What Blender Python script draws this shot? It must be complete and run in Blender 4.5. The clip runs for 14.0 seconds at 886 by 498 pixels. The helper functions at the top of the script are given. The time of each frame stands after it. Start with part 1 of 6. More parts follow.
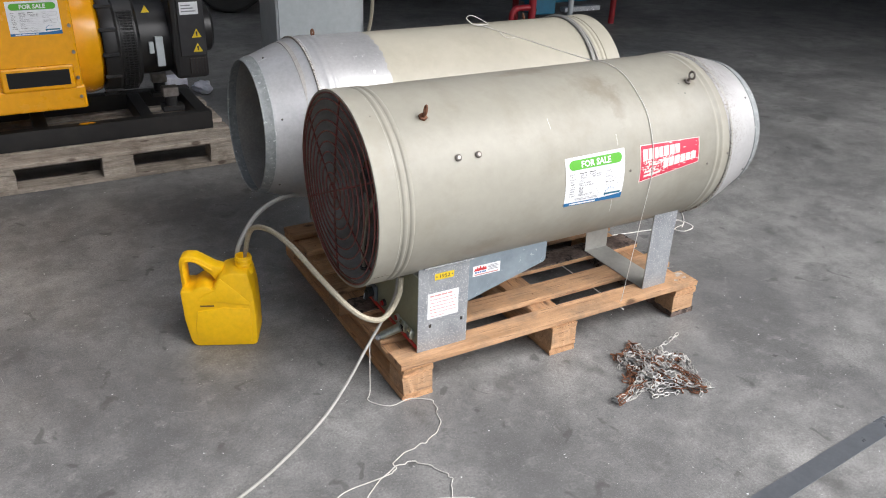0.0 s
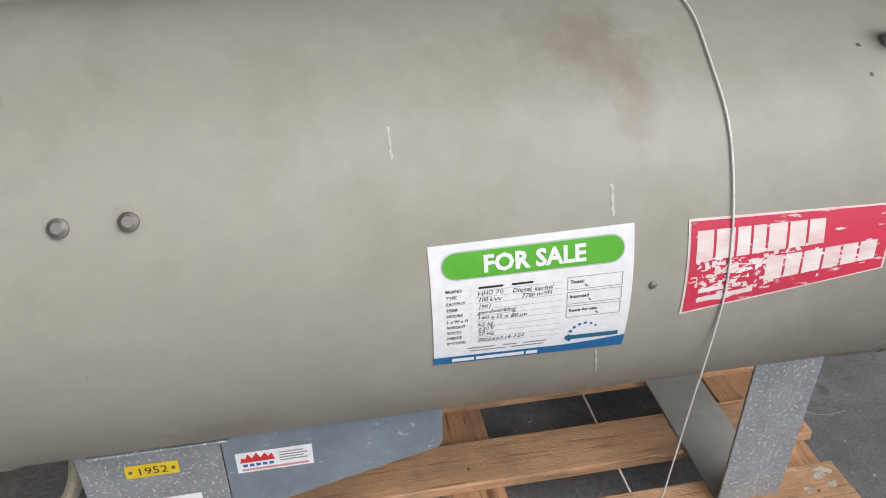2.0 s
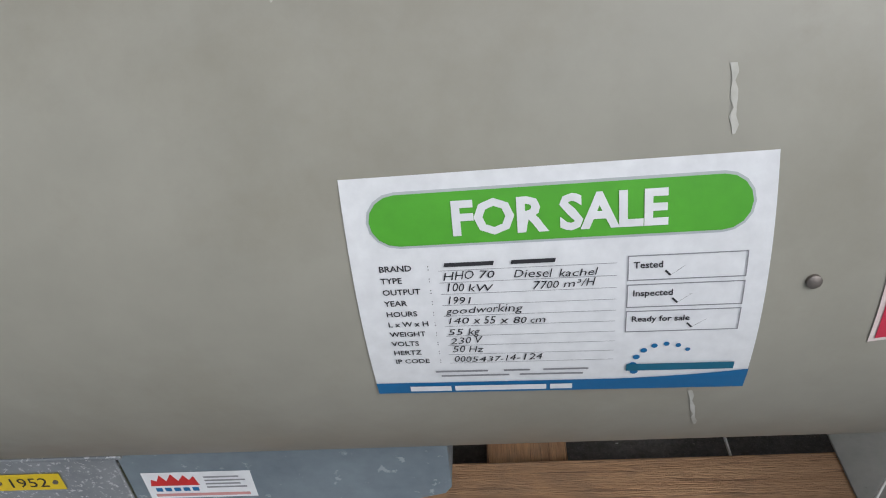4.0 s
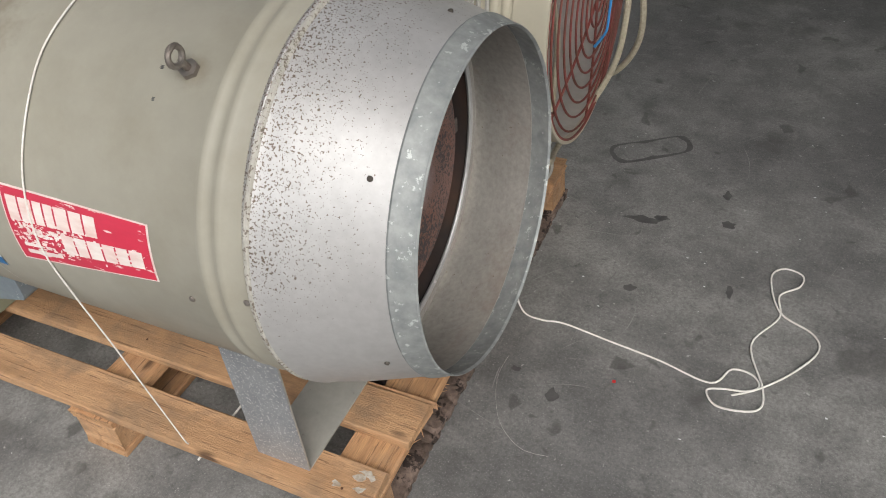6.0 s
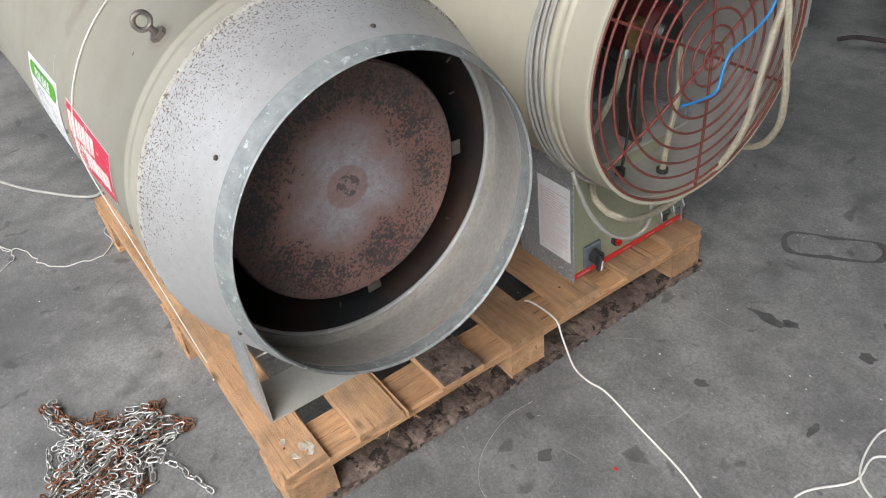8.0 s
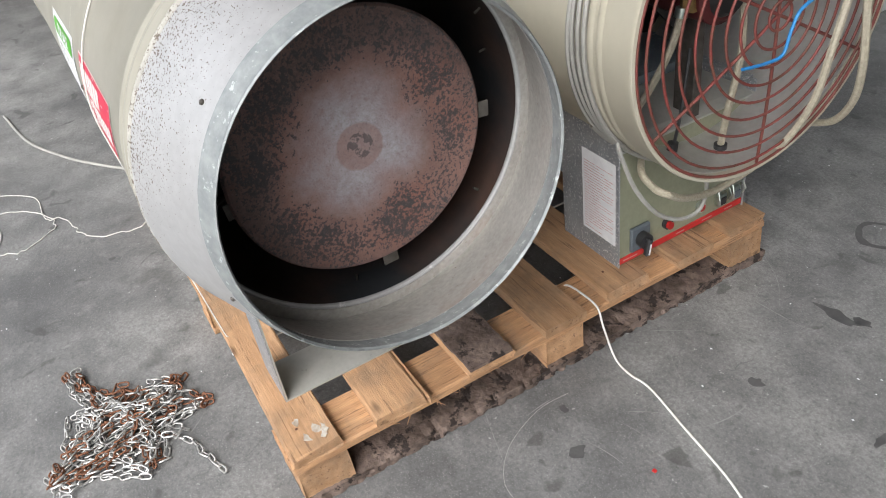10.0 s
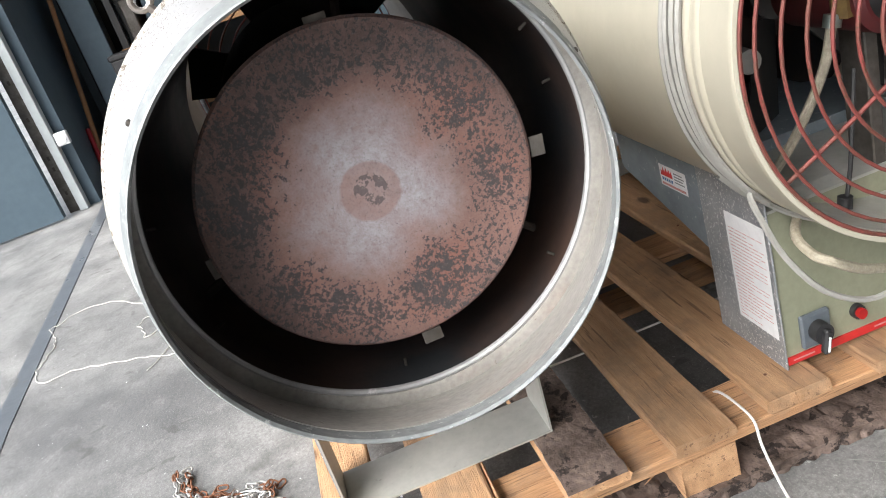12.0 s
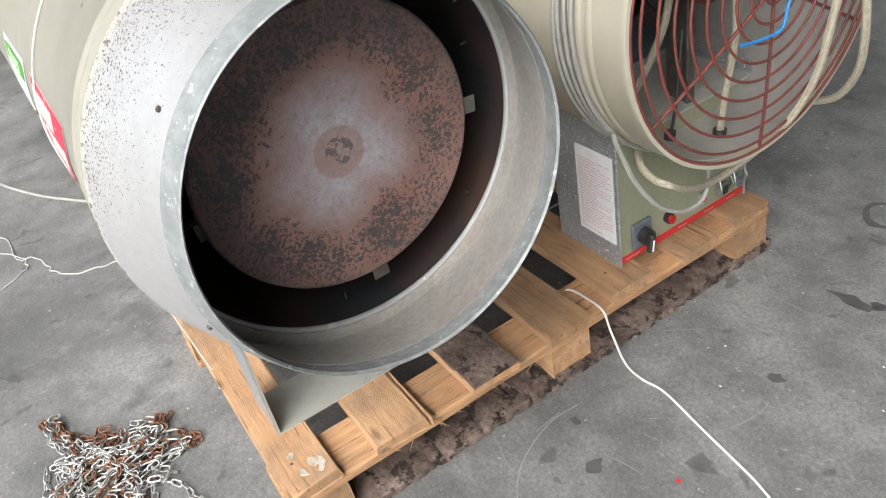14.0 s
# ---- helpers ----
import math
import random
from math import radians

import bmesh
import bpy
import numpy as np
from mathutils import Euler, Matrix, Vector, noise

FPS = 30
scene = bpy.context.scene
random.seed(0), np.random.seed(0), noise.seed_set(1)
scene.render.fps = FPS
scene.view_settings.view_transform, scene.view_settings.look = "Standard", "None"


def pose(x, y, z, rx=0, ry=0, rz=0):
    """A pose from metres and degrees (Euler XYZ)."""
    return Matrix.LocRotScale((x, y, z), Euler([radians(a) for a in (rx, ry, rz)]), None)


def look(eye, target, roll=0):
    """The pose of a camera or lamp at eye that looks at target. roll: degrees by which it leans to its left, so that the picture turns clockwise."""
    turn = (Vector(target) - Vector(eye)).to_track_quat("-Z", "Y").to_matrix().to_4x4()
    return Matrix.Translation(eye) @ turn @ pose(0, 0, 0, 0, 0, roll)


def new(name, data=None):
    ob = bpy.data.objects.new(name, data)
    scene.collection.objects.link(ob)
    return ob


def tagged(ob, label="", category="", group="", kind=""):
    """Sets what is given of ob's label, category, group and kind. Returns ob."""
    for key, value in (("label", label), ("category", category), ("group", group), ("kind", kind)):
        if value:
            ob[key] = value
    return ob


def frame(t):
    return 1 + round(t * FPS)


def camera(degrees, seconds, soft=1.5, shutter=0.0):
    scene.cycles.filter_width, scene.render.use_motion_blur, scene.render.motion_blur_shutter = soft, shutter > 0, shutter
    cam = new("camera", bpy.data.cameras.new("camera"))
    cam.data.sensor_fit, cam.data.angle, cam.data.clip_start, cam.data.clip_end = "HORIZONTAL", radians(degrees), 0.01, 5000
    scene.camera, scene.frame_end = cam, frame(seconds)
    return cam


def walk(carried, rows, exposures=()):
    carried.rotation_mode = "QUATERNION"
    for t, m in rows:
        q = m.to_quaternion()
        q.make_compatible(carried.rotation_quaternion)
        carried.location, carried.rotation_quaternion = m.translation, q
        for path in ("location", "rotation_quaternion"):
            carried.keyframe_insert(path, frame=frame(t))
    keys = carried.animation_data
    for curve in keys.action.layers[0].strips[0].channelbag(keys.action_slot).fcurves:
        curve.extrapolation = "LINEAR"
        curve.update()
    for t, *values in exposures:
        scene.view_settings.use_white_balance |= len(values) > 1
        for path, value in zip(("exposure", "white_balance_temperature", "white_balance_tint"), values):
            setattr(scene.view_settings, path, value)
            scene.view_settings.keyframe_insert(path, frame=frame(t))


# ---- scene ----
cam = camera(59.1, 14.0, soft=1.0)
PATH = [
    (0, (-0.866, -1.716, 1.506), (0.024, -0.172, 0.599), 2.1),
    (0.5, (-0.573, -1.557, 1.45), (0.226, 0.015, 0.507), 1.1),
    (1, (-0.248, -1.293, 1.373), (0.415, 0.315, 0.386), 0.6),
    (1.5, (0.095, -0.974, 1.291), (0.576, 0.667, 0.254), 0.0),
    (2, (0.388, -0.695, 1.152), (0.703, 0.957, 0.069), -0.1),
    (2.2, (0.46, -0.578, 1.079), (0.7, 1.076, -0.018), -0.5),
    (4.3, (0.632, -0.379, 0.932), (0.458, 1.184, -0.303), -6.1),
    (4.5, (0.695, -0.457, 1.037), (0.498, 1.076, -0.232), -6.2),
    (5, (1.0, -0.682, 1.257), (0.74, 0.808, -0.052), -5.8),
    (5.5, (1.35, -0.643, 1.233), (0.95, 0.815, -0.077), -5.0),
    (6, (1.677, -0.528, 1.271), (0.967, 0.814, -0.032), -5.5),
    (6.5, (1.943, -0.398, 1.262), (0.935, 0.774, -0.007), -5.8),
    (7, (2.033, -0.243, 1.237), (0.828, 0.76, -0.005), -6.1),
    (7.5, (2.092, -0.202, 1.238), (0.779, 0.689, 0.02), -6.8),
    (8, (2.114, -0.166, 1.227), (0.743, 0.658, 0.026), -7.5),
    (8.2, (2.11, -0.159, 1.224), (0.725, 0.646, 0.027), -7.6),
    (10.3, (2.084, -0.042, 1.076), (0.621, 0.596, -0.129), -9.4),
    (10.5, (2.059, 0.009, 1.022), (0.592, 0.61, -0.197), -9.5),
    (11, (2.053, 0.131, 0.896), (0.535, 0.57, -0.329), -11.7),
    (11.5, (2.046, 0.185, 0.896), (0.314, 0.488, -0.057), -15.0),
    (12, (2.044, 0.18, 0.887), (0.213, 0.403, 0.116), -18.3),
    (12.5, (2.046, 0.184, 0.882), (0.205, 0.388, 0.128), -19.4),
    (13, (2.036, 0.166, 0.892), (0.22, 0.42, 0.094), -18.5),
    (13.5, (2.048, 0.112, 0.926), (0.348, 0.551, -0.03), -16.4),
    (14, (2.032, -0.066, 1.072), (0.573, 0.654, -0.091), -12.4),
]
EXPOSURES = [(0, 0.57, 6400, 12), (1.0, 0.36, 6400, 14), (2.0, -0.08, 6350, 13), (4.5, -0.55, 6100, 10), (5.5, -0.14, 6650, 11), (6.5, 0.13, 6750, 9), (8.0, 0.46, 6400, 10), (10.5, 0.82, 6400, 10), (11.0, 1.06, 6400, 10), (12.0, 1.36, 6450, 10), (13.0, 1.4, 6450, 10), (14.0, 0.9, 6500, 9)]
walk(cam, [(t, look(eye, target, roll)) for t, eye, target, roll in PATH], EXPOSURES)

# world and light: an overcast sky that comes in by the open hall door
world = bpy.data.worlds.new("world")
scene.world = world
world.use_nodes = True
wn = world.node_tree.nodes
sky = wn.new("ShaderNodeTexSky")
sky.sky_type = "NISHITA"
sky.sun_disc = False
sky.sun_elevation, sky.sun_rotation = radians(49.1), radians(141.3)
sky.dust_density, sky.air_density = 4.0, 1.2
hue = wn.new("ShaderNodeHueSaturation")
hue.inputs["Saturation"].default_value = 0.45
world.node_tree.links.new(sky.outputs[0], hue.inputs["Color"])
world.node_tree.links.new(hue.outputs[0], wn["Background"].inputs["Color"])
wn["Background"].inputs["Strength"].default_value = 0.15
sun = new("sun", bpy.data.lights.new("sun", "SUN"))
sun.data.energy, sun.data.angle, sun.data.color = 2.8, radians(54), (1.0, 0.995, 0.985)
sun.matrix_world = look((4.0, -5.0, 7.4), (0, 0, 0))
# ---------------------------------------------------------------- materials
def mat(name, c1, c2=None, scale=6.0, rough=(0.45, 0.65), metal=0.0, bump=0.15, bscale=80.0, stretch=(1, 1, 1),
        spots=None, spot_scale=30.0, spot_at=0.66, spec=0.5, vary=0.0, coords="Object", grain=0.15, dirt=None, knots=None):
    """A surface with a broad and a fine variation, bump, and flecks of another colour."""
    m = bpy.data.materials.new(name)
    m.use_nodes = True
    n, l = m.node_tree.nodes, m.node_tree.links
    b = n["Principled BSDF"]
    tc, mp = n.new("ShaderNodeTexCoord"), n.new("ShaderNodeMapping")
    mp.inputs["Scale"].default_value = stretch
    info = n.new("ShaderNodeObjectInfo")
    add = n.new("ShaderNodeVectorMath")
    l.new(tc.outputs[coords], mp.inputs["Vector"])
    mul = n.new("ShaderNodeMath")
    mul.operation = "MULTIPLY"
    mul.inputs[1].default_value = 17.0
    l.new(info.outputs["Random"], mul.inputs[0])
    l.new(mp.outputs[0], add.inputs[0])
    l.new(mul.outputs[0], add.inputs[1])

    def noise_tex(sc, detail, r=0.6):
        t = n.new("ShaderNodeTexNoise")
        t.inputs["Scale"].default_value, t.inputs["Detail"].default_value, t.inputs["Roughness"].default_value = sc, detail, r
        l.new(add.outputs[0], t.inputs["Vector"])
        return t

    def mix(fac, a, c, mode="MIX"):
        x = n.new("ShaderNodeMix")
        x.data_type, x.blend_type = "RGBA", mode
        if isinstance(fac, float):
            x.inputs[0].default_value = fac
        else:
            l.new(fac, x.inputs[0])
        for sock, v in ((x.inputs[6], a), (x.inputs[7], c)):
            if isinstance(v, tuple):
                sock.default_value = (*v, 1)
            else:
                l.new(v, sock)
        return x.outputs[2]

    def ramp(src, lo, hi):
        r = n.new("ShaderNodeMapRange")
        r.inputs[1].default_value, r.inputs[2].default_value = lo, hi
        l.new(src, r.inputs[0])
        return r.outputs[0]

    c2 = c2 or tuple(v * 0.8 for v in c1)
    broad, fine = noise_tex(scale, 6), noise_tex(bscale, 4)
    col = mix(ramp(broad.outputs[0], 0.35, 0.65), c1, c2)
    col = mix(ramp(fine.outputs[0], 0.3, 0.8), col, mix(grain, col, (0.0, 0.0, 0.0)))
    if spots:
        sp = noise_tex(spot_scale, 5, 0.7)
        col = mix(ramp(sp.outputs[0], spot_at, spot_at + 0.04), col, spots)
    if dirt:
        colour, dscale, lo, hi, most = dirt
        dn = n.new("ShaderNodeTexNoise")
        dn.inputs["Scale"].default_value, dn.inputs["Detail"].default_value, dn.inputs["Roughness"].default_value = dscale, 7, 0.68
        shift = n.new("ShaderNodeVectorMath")
        l.new(tc.outputs[coords], shift.inputs[0])
        l.new(mul.outputs[0], shift.inputs[1])
        l.new(shift.outputs[0], dn.inputs["Vector"])
        amount = n.new("ShaderNodeMapRange")
        amount.inputs[1].default_value, amount.inputs[2].default_value, amount.inputs[4].default_value = lo, hi, most
        l.new(dn.outputs[0], amount.inputs[0])
        col = mix(amount.outputs[0], col, colour)
    if knots:
        # sparse round knots, drawn out along the grain
        squash_map, vor, wob = n.new("ShaderNodeVectorMath"), n.new("ShaderNodeTexVoronoi"), n.new("ShaderNodeVectorMath")
        squash_map.operation = "MULTIPLY"
        squash_map.inputs[1].default_value = tuple(4.5 if q < 3 else 9.0 for q in stretch)
        l.new(tc.outputs[coords], squash_map.inputs[0])
        l.new(squash_map.outputs[0], wob.inputs[0])
        l.new(mul.outputs[0], wob.inputs[1])
        l.new(wob.outputs[0], vor.inputs["Vector"])
        vor.inputs["Scale"].default_value = 1.0
        rag_noise = noise_tex(6, 4)
        edge = n.new("ShaderNodeMath")
        edge.operation = "MULTIPLY_ADD"
        edge.inputs[1].default_value = 0.12
        l.new(rag_noise.outputs[0], edge.inputs[0])
        l.new(vor.outputs["Distance"], edge.inputs[2])
        col = mix(ramp(edge.outputs[0], 0.19, 0.13), col, knots)
    if vary:
        hv, mr = n.new("ShaderNodeHueSaturation"), n.new("ShaderNodeMapRange")
        mr.inputs[3].default_value, mr.inputs[4].default_value = 1 - vary, 1 + vary
        l.new(info.outputs["Random"], mr.inputs[0])
        l.new(mr.outputs[0], hv.inputs["Value"])
        l.new(col, hv.inputs["Color"])
        col = hv.outputs[0]
    l.new(col, b.inputs["Base Color"])
    rr = n.new("ShaderNodeMapRange")
    rr.inputs[3].default_value, rr.inputs[4].default_value = rough
    l.new(broad.outputs[0], rr.inputs[0])
    l.new(rr.outputs[0], b.inputs["Roughness"])
    b.inputs["Metallic"].default_value = metal
    b.inputs["Specular IOR Level"].default_value = spec
    if bump:
        bp = n.new("ShaderNodeBump")
        bp.inputs["Strength"].default_value, bp.inputs["Distance"].default_value = bump, 0.004
        l.new(fine.outputs[0], bp.inputs["Height"])
        l.new(bp.outputs[0], b.inputs["Normal"])
    return m


BEIGE = mat("beige_paint", (0.338, 0.326, 0.276), (0.300, 0.290, 0.246), 2.0, (0.38, 0.5), 0, 0.03, 30, grain=0.1, spec=0.35, spots=(0.20, 0.17, 0.13), spot_scale=75, spot_at=0.735, dirt=((0.235, 0.215, 0.165), 6.5, 0.48, 0.72, 0.45))
CREAM = mat("cream_paint", (0.48, 0.455, 0.37), (0.43, 0.405, 0.325), 2.0, (0.36, 0.48), 0, 0.03, 30, grain=0.08, spec=0.35, spots=(0.24, 0.19, 0.13), spot_scale=95, spot_at=0.76, dirt=((0.34, 0.30, 0.22), 5.5, 0.54, 0.76, 0.35))
CHIPPED = mat("chipped_sealant", (0.50, 0.49, 0.45), (0.40, 0.39, 0.35), 40, (0.5, 0.7), 0, 0.4, 160, spots=(0.15, 0.125, 0.10), spot_scale=170, spot_at=0.53)
OLIVE = mat("olive_paint", (0.30, 0.31, 0.22), (0.26, 0.27, 0.19), 5, (0.4, 0.55), 0, 0.05)
GALV = mat("galvanised_sheet", (0.40, 0.42, 0.44), (0.30, 0.32, 0.34), 14, (0.4, 0.55), 0.5, 0.06, 90, spots=(0.66, 0.67, 0.68), spot_scale=190, spot_at=0.565)
GALV_PLAIN = mat("plain_galvanised_sheet", (0.50, 0.50, 0.47), (0.43, 0.43, 0.40), 9, (0.4, 0.55), 0.4, 0.04, 60, spots=(0.33, 0.32, 0.30), spot_scale=60, spot_at=0.66)
GALV_BLUE = mat("blue_galvanised_sheet", (0.30, 0.36, 0.40), (0.24, 0.29, 0.33), 12, (0.4, 0.55), 0.45, 0.05, 60, spots=(0.45, 0.5, 0.53), spot_scale=70, spot_at=0.62)
BAND = mat("spangled_zinc", (0.34, 0.36, 0.36), (0.24, 0.26, 0.265), 45, (0.5, 0.68), 0.35, 0.08, 120, spots=(0.50, 0.53, 0.53), spot_scale=75, spot_at=0.6, grain=0.15)
ALU = mat("bare_aluminium", (0.54, 0.545, 0.55), (0.46, 0.465, 0.47), 9, (0.42, 0.55), 0.5, 0.03, 90, spots=(0.66, 0.66, 0.66), spot_scale=18, spot_at=0.64, grain=0.15)
LINING = mat("dusty_cone_lining", (0.50, 0.485, 0.455), (0.39, 0.375, 0.35), 7, (0.5, 0.7), 0.35, 0.06, 120, spots=(0.16, 0.11, 0.08), spot_scale=55, spot_at=0.66, grain=0.3, dirt=((0.30, 0.19, 0.14), 6, 0.54, 0.76, 0.4))
INNER = mat("grey_inner_sheet", (0.60, 0.60, 0.58), (0.48, 0.47, 0.45), 6, (0.32, 0.5), 0.5, 0.05, dirt=((0.30, 0.27, 0.23), 9, 0.5, 0.75, 0.5))
BURNT = mat("burnt_steel", (0.10, 0.060, 0.046), (0.036, 0.039, 0.043), 5, (0.4, 0.65), 0.4, 0.1, 60)
# soot of the fire drum; also the shade painted into slots and grille
SOOT_AND_SHADE = mat("sooty_steel_and_hole_shade", (0.035, 0.03, 0.028), (0.06, 0.045, 0.038), 9, (0.6, 0.85), 0.2, 0.15)
RED_WIRE = mat("rusty_red_wire", (0.22, 0.045, 0.04), (0.14, 0.05, 0.035), 25, (0.5, 0.75), 0, 0.3, 150, spots=(0.10, 0.045, 0.025), spot_scale=60, spot_at=0.58)
DULL = mat("dull_steel", (0.13, 0.12, 0.11), (0.08, 0.07, 0.06), 20, (0.5, 0.7), 0.5, 0.2)
STEEL = mat("worn_steel", (0.30, 0.28, 0.26), (0.20, 0.17, 0.15), 30, (0.4, 0.6), 0.7, 0.2)
RUST = mat("brown_rust", (0.24, 0.10, 0.05), (0.13, 0.06, 0.035), 40, (0.75, 0.95), 0.1, 0.5, 200)
ZINC = mat("zinc_link", (0.60, 0.60, 0.585), (0.42, 0.41, 0.395), 40, (0.3, 0.45), 0.65, 0.1, 200, spots=(0.24, 0.11, 0.05), spot_scale=35, spot_at=0.62)
WOOD = mat("pallet_wood", (0.70, 0.425, 0.235), (0.52, 0.295, 0.15), 1.3, (0.65, 0.85), 0, 0.8, 24, (1.6, 36, 36), spots=(0.26, 0.145, 0.078), spot_scale=3.6, spot_at=0.585, vary=0.2, grain=0.42, dirt=((0.25, 0.17, 0.11), 10, 0.47, 0.70, 0.75), knots=(0.13, 0.07, 0.035))
WOOD_Y = mat("cross_wood", (0.70, 0.41, 0.21), (0.52, 0.285, 0.145), 1.3, (0.65, 0.85), 0, 0.8, 24, (36, 1.6, 36), spots=(0.24, 0.135, 0.072), spot_scale=4.0, spot_at=0.575, vary=0.15, grain=0.48, dirt=((0.28, 0.205, 0.145), 14, 0.50, 0.74, 0.65), knots=(0.13, 0.07, 0.035))
WOOD_OLD = mat("weathered_wood", (0.56, 0.49, 0.41), (0.38, 0.325, 0.265), 3, (0.75, 0.95), 0, 0.8, 20, (1.0, 22, 22), vary=0.15, grain=0.6, dirt=((0.14, 0.115, 0.09), 9, 0.46, 0.68, 0.8), knots=(0.12, 0.09, 0.07))
BARK = mat("bark", (0.25, 0.185, 0.155), (0.10, 0.070, 0.056), 16, (0.8, 0.95), 0, 1.0, 90, spots=(0.028, 0.019, 0.016), spot_scale=26, spot_at=0.54, grain=0.6)
SCRAP = mat("dirty_paper", (0.58, 0.55, 0.50), (0.34, 0.27, 0.20), 60, (0.7, 0.9), 0, 0.3, 120)
WHITE = mat("white_paper", (0.80, 0.81, 0.82), (0.77, 0.78, 0.80), 4, (0.4, 0.5), 0, 0.0)
GREEN = mat("green_print", (0.10, 0.42, 0.03), (0.09, 0.39, 0.03), 5, (0.35, 0.45), 0, 0.0)
BLUE = mat("blue_print", (0.01, 0.15, 0.36), (0.01, 0.13, 0.32), 5, (0.35, 0.45), 0, 0.0)
INK = mat("black_ink", (0.02, 0.02, 0.025), (0.03, 0.03, 0.035), 5, (0.5, 0.6), 0, 0.0)
GREY_INK = mat("grey_ink", (0.28, 0.28, 0.30), (0.25, 0.25, 0.27), 5, (0.5, 0.6), 0, 0.0)
PINK_INK = mat("pale_red_print", (0.62, 0.30, 0.29), (0.58, 0.28, 0.27), 5, (0.5, 0.6), 0, 0.0)
RED_INK = mat("red_print", (0.60, 0.03, 0.03), (0.55, 0.03, 0.03), 5, (0.4, 0.5), 0, 0.0)
STICKER = mat("faded_red_sticker", (0.60, 0.03, 0.07), (0.55, 0.04, 0.08), 8, (0.4, 0.55), 0, 0.05, 60, (0.25, 1, 1.0), spots=(0.74, 0.60, 0.58), spot_scale=70, spot_at=0.60)
FADED = mat("worn_white_print", (0.80, 0.78, 0.75), (0.76, 0.55, 0.52), 30, (0.4, 0.5), 0, 0.0, 60, (0.3, 1, 1))
YELLOW_TAG = mat("yellow_tag", (0.75, 0.55, 0.02), (0.70, 0.50, 0.02), 10, (0.4, 0.5), 0, 0.02)
CAN = mat("yellow_plastic", (0.97, 0.57, 0.003), (0.93, 0.53, 0.003), 4, (0.38, 0.5), 0, 0.05, 50)
HOSE = mat("braided_hose", (0.44, 0.40, 0.31), (0.32, 0.29, 0.22), 140, (0.35, 0.5), 0, 0.4, 300)
CABLE = mat("grey_cable", (0.38, 0.375, 0.35), (0.32, 0.315, 0.29), 10, (0.45, 0.6), 0, 0.02)
FLEX = mat("white_flex", (0.60, 0.59, 0.56), (0.50, 0.49, 0.46), 50, (0.6, 0.8), 0, 0.3, 300)
CORD = mat("white_cord", (0.82, 0.81, 0.78), (0.72, 0.70, 0.66), 50, (0.8, 0.9), 0, 0.4, 300)
BLUE_WIRE = mat("blue_wire", (0.03, 0.25, 0.60), (0.03, 0.22, 0.52), 20, (0.4, 0.5), 0, 0.0)
BLACK = mat("black_plastic", (0.02, 0.02, 0.022), (0.03, 0.03, 0.032), 20, (0.4, 0.55), 0, 0.05)
VOID = mat("unlit_vent", (0.006, 0.006, 0.006), (0.004, 0.004, 0.004), 9, (0.8, 0.9), 0, 0.0)
BLACK_PAINT = mat("dusty_black_paint", (0.012, 0.012, 0.013), (0.024, 0.023, 0.022), 7, (0.3, 0.5), 0, 0.1, 50)
GREY_PLATE = mat("grey_switch_plate", (0.12, 0.14, 0.16), (0.10, 0.12, 0.14), 20, (0.4, 0.5), 0, 0.0)
RED_PLASTIC = mat("red_plastic", (0.50, 0.015, 0.015), (0.40, 0.015, 0.015), 20, (0.3, 0.4), 0, 0.0)
CHROME = mat("bright_metal", (0.62, 0.66, 0.62), (0.42, 0.48, 0.44), 40, (0.25, 0.45), 0.9, 0.1)
GEN_YELLOW = mat("machine_yellow", (0.82, 0.37, 0.003), (0.78, 0.345, 0.003), 4, (0.22, 0.32), 0, 0.01, 30)
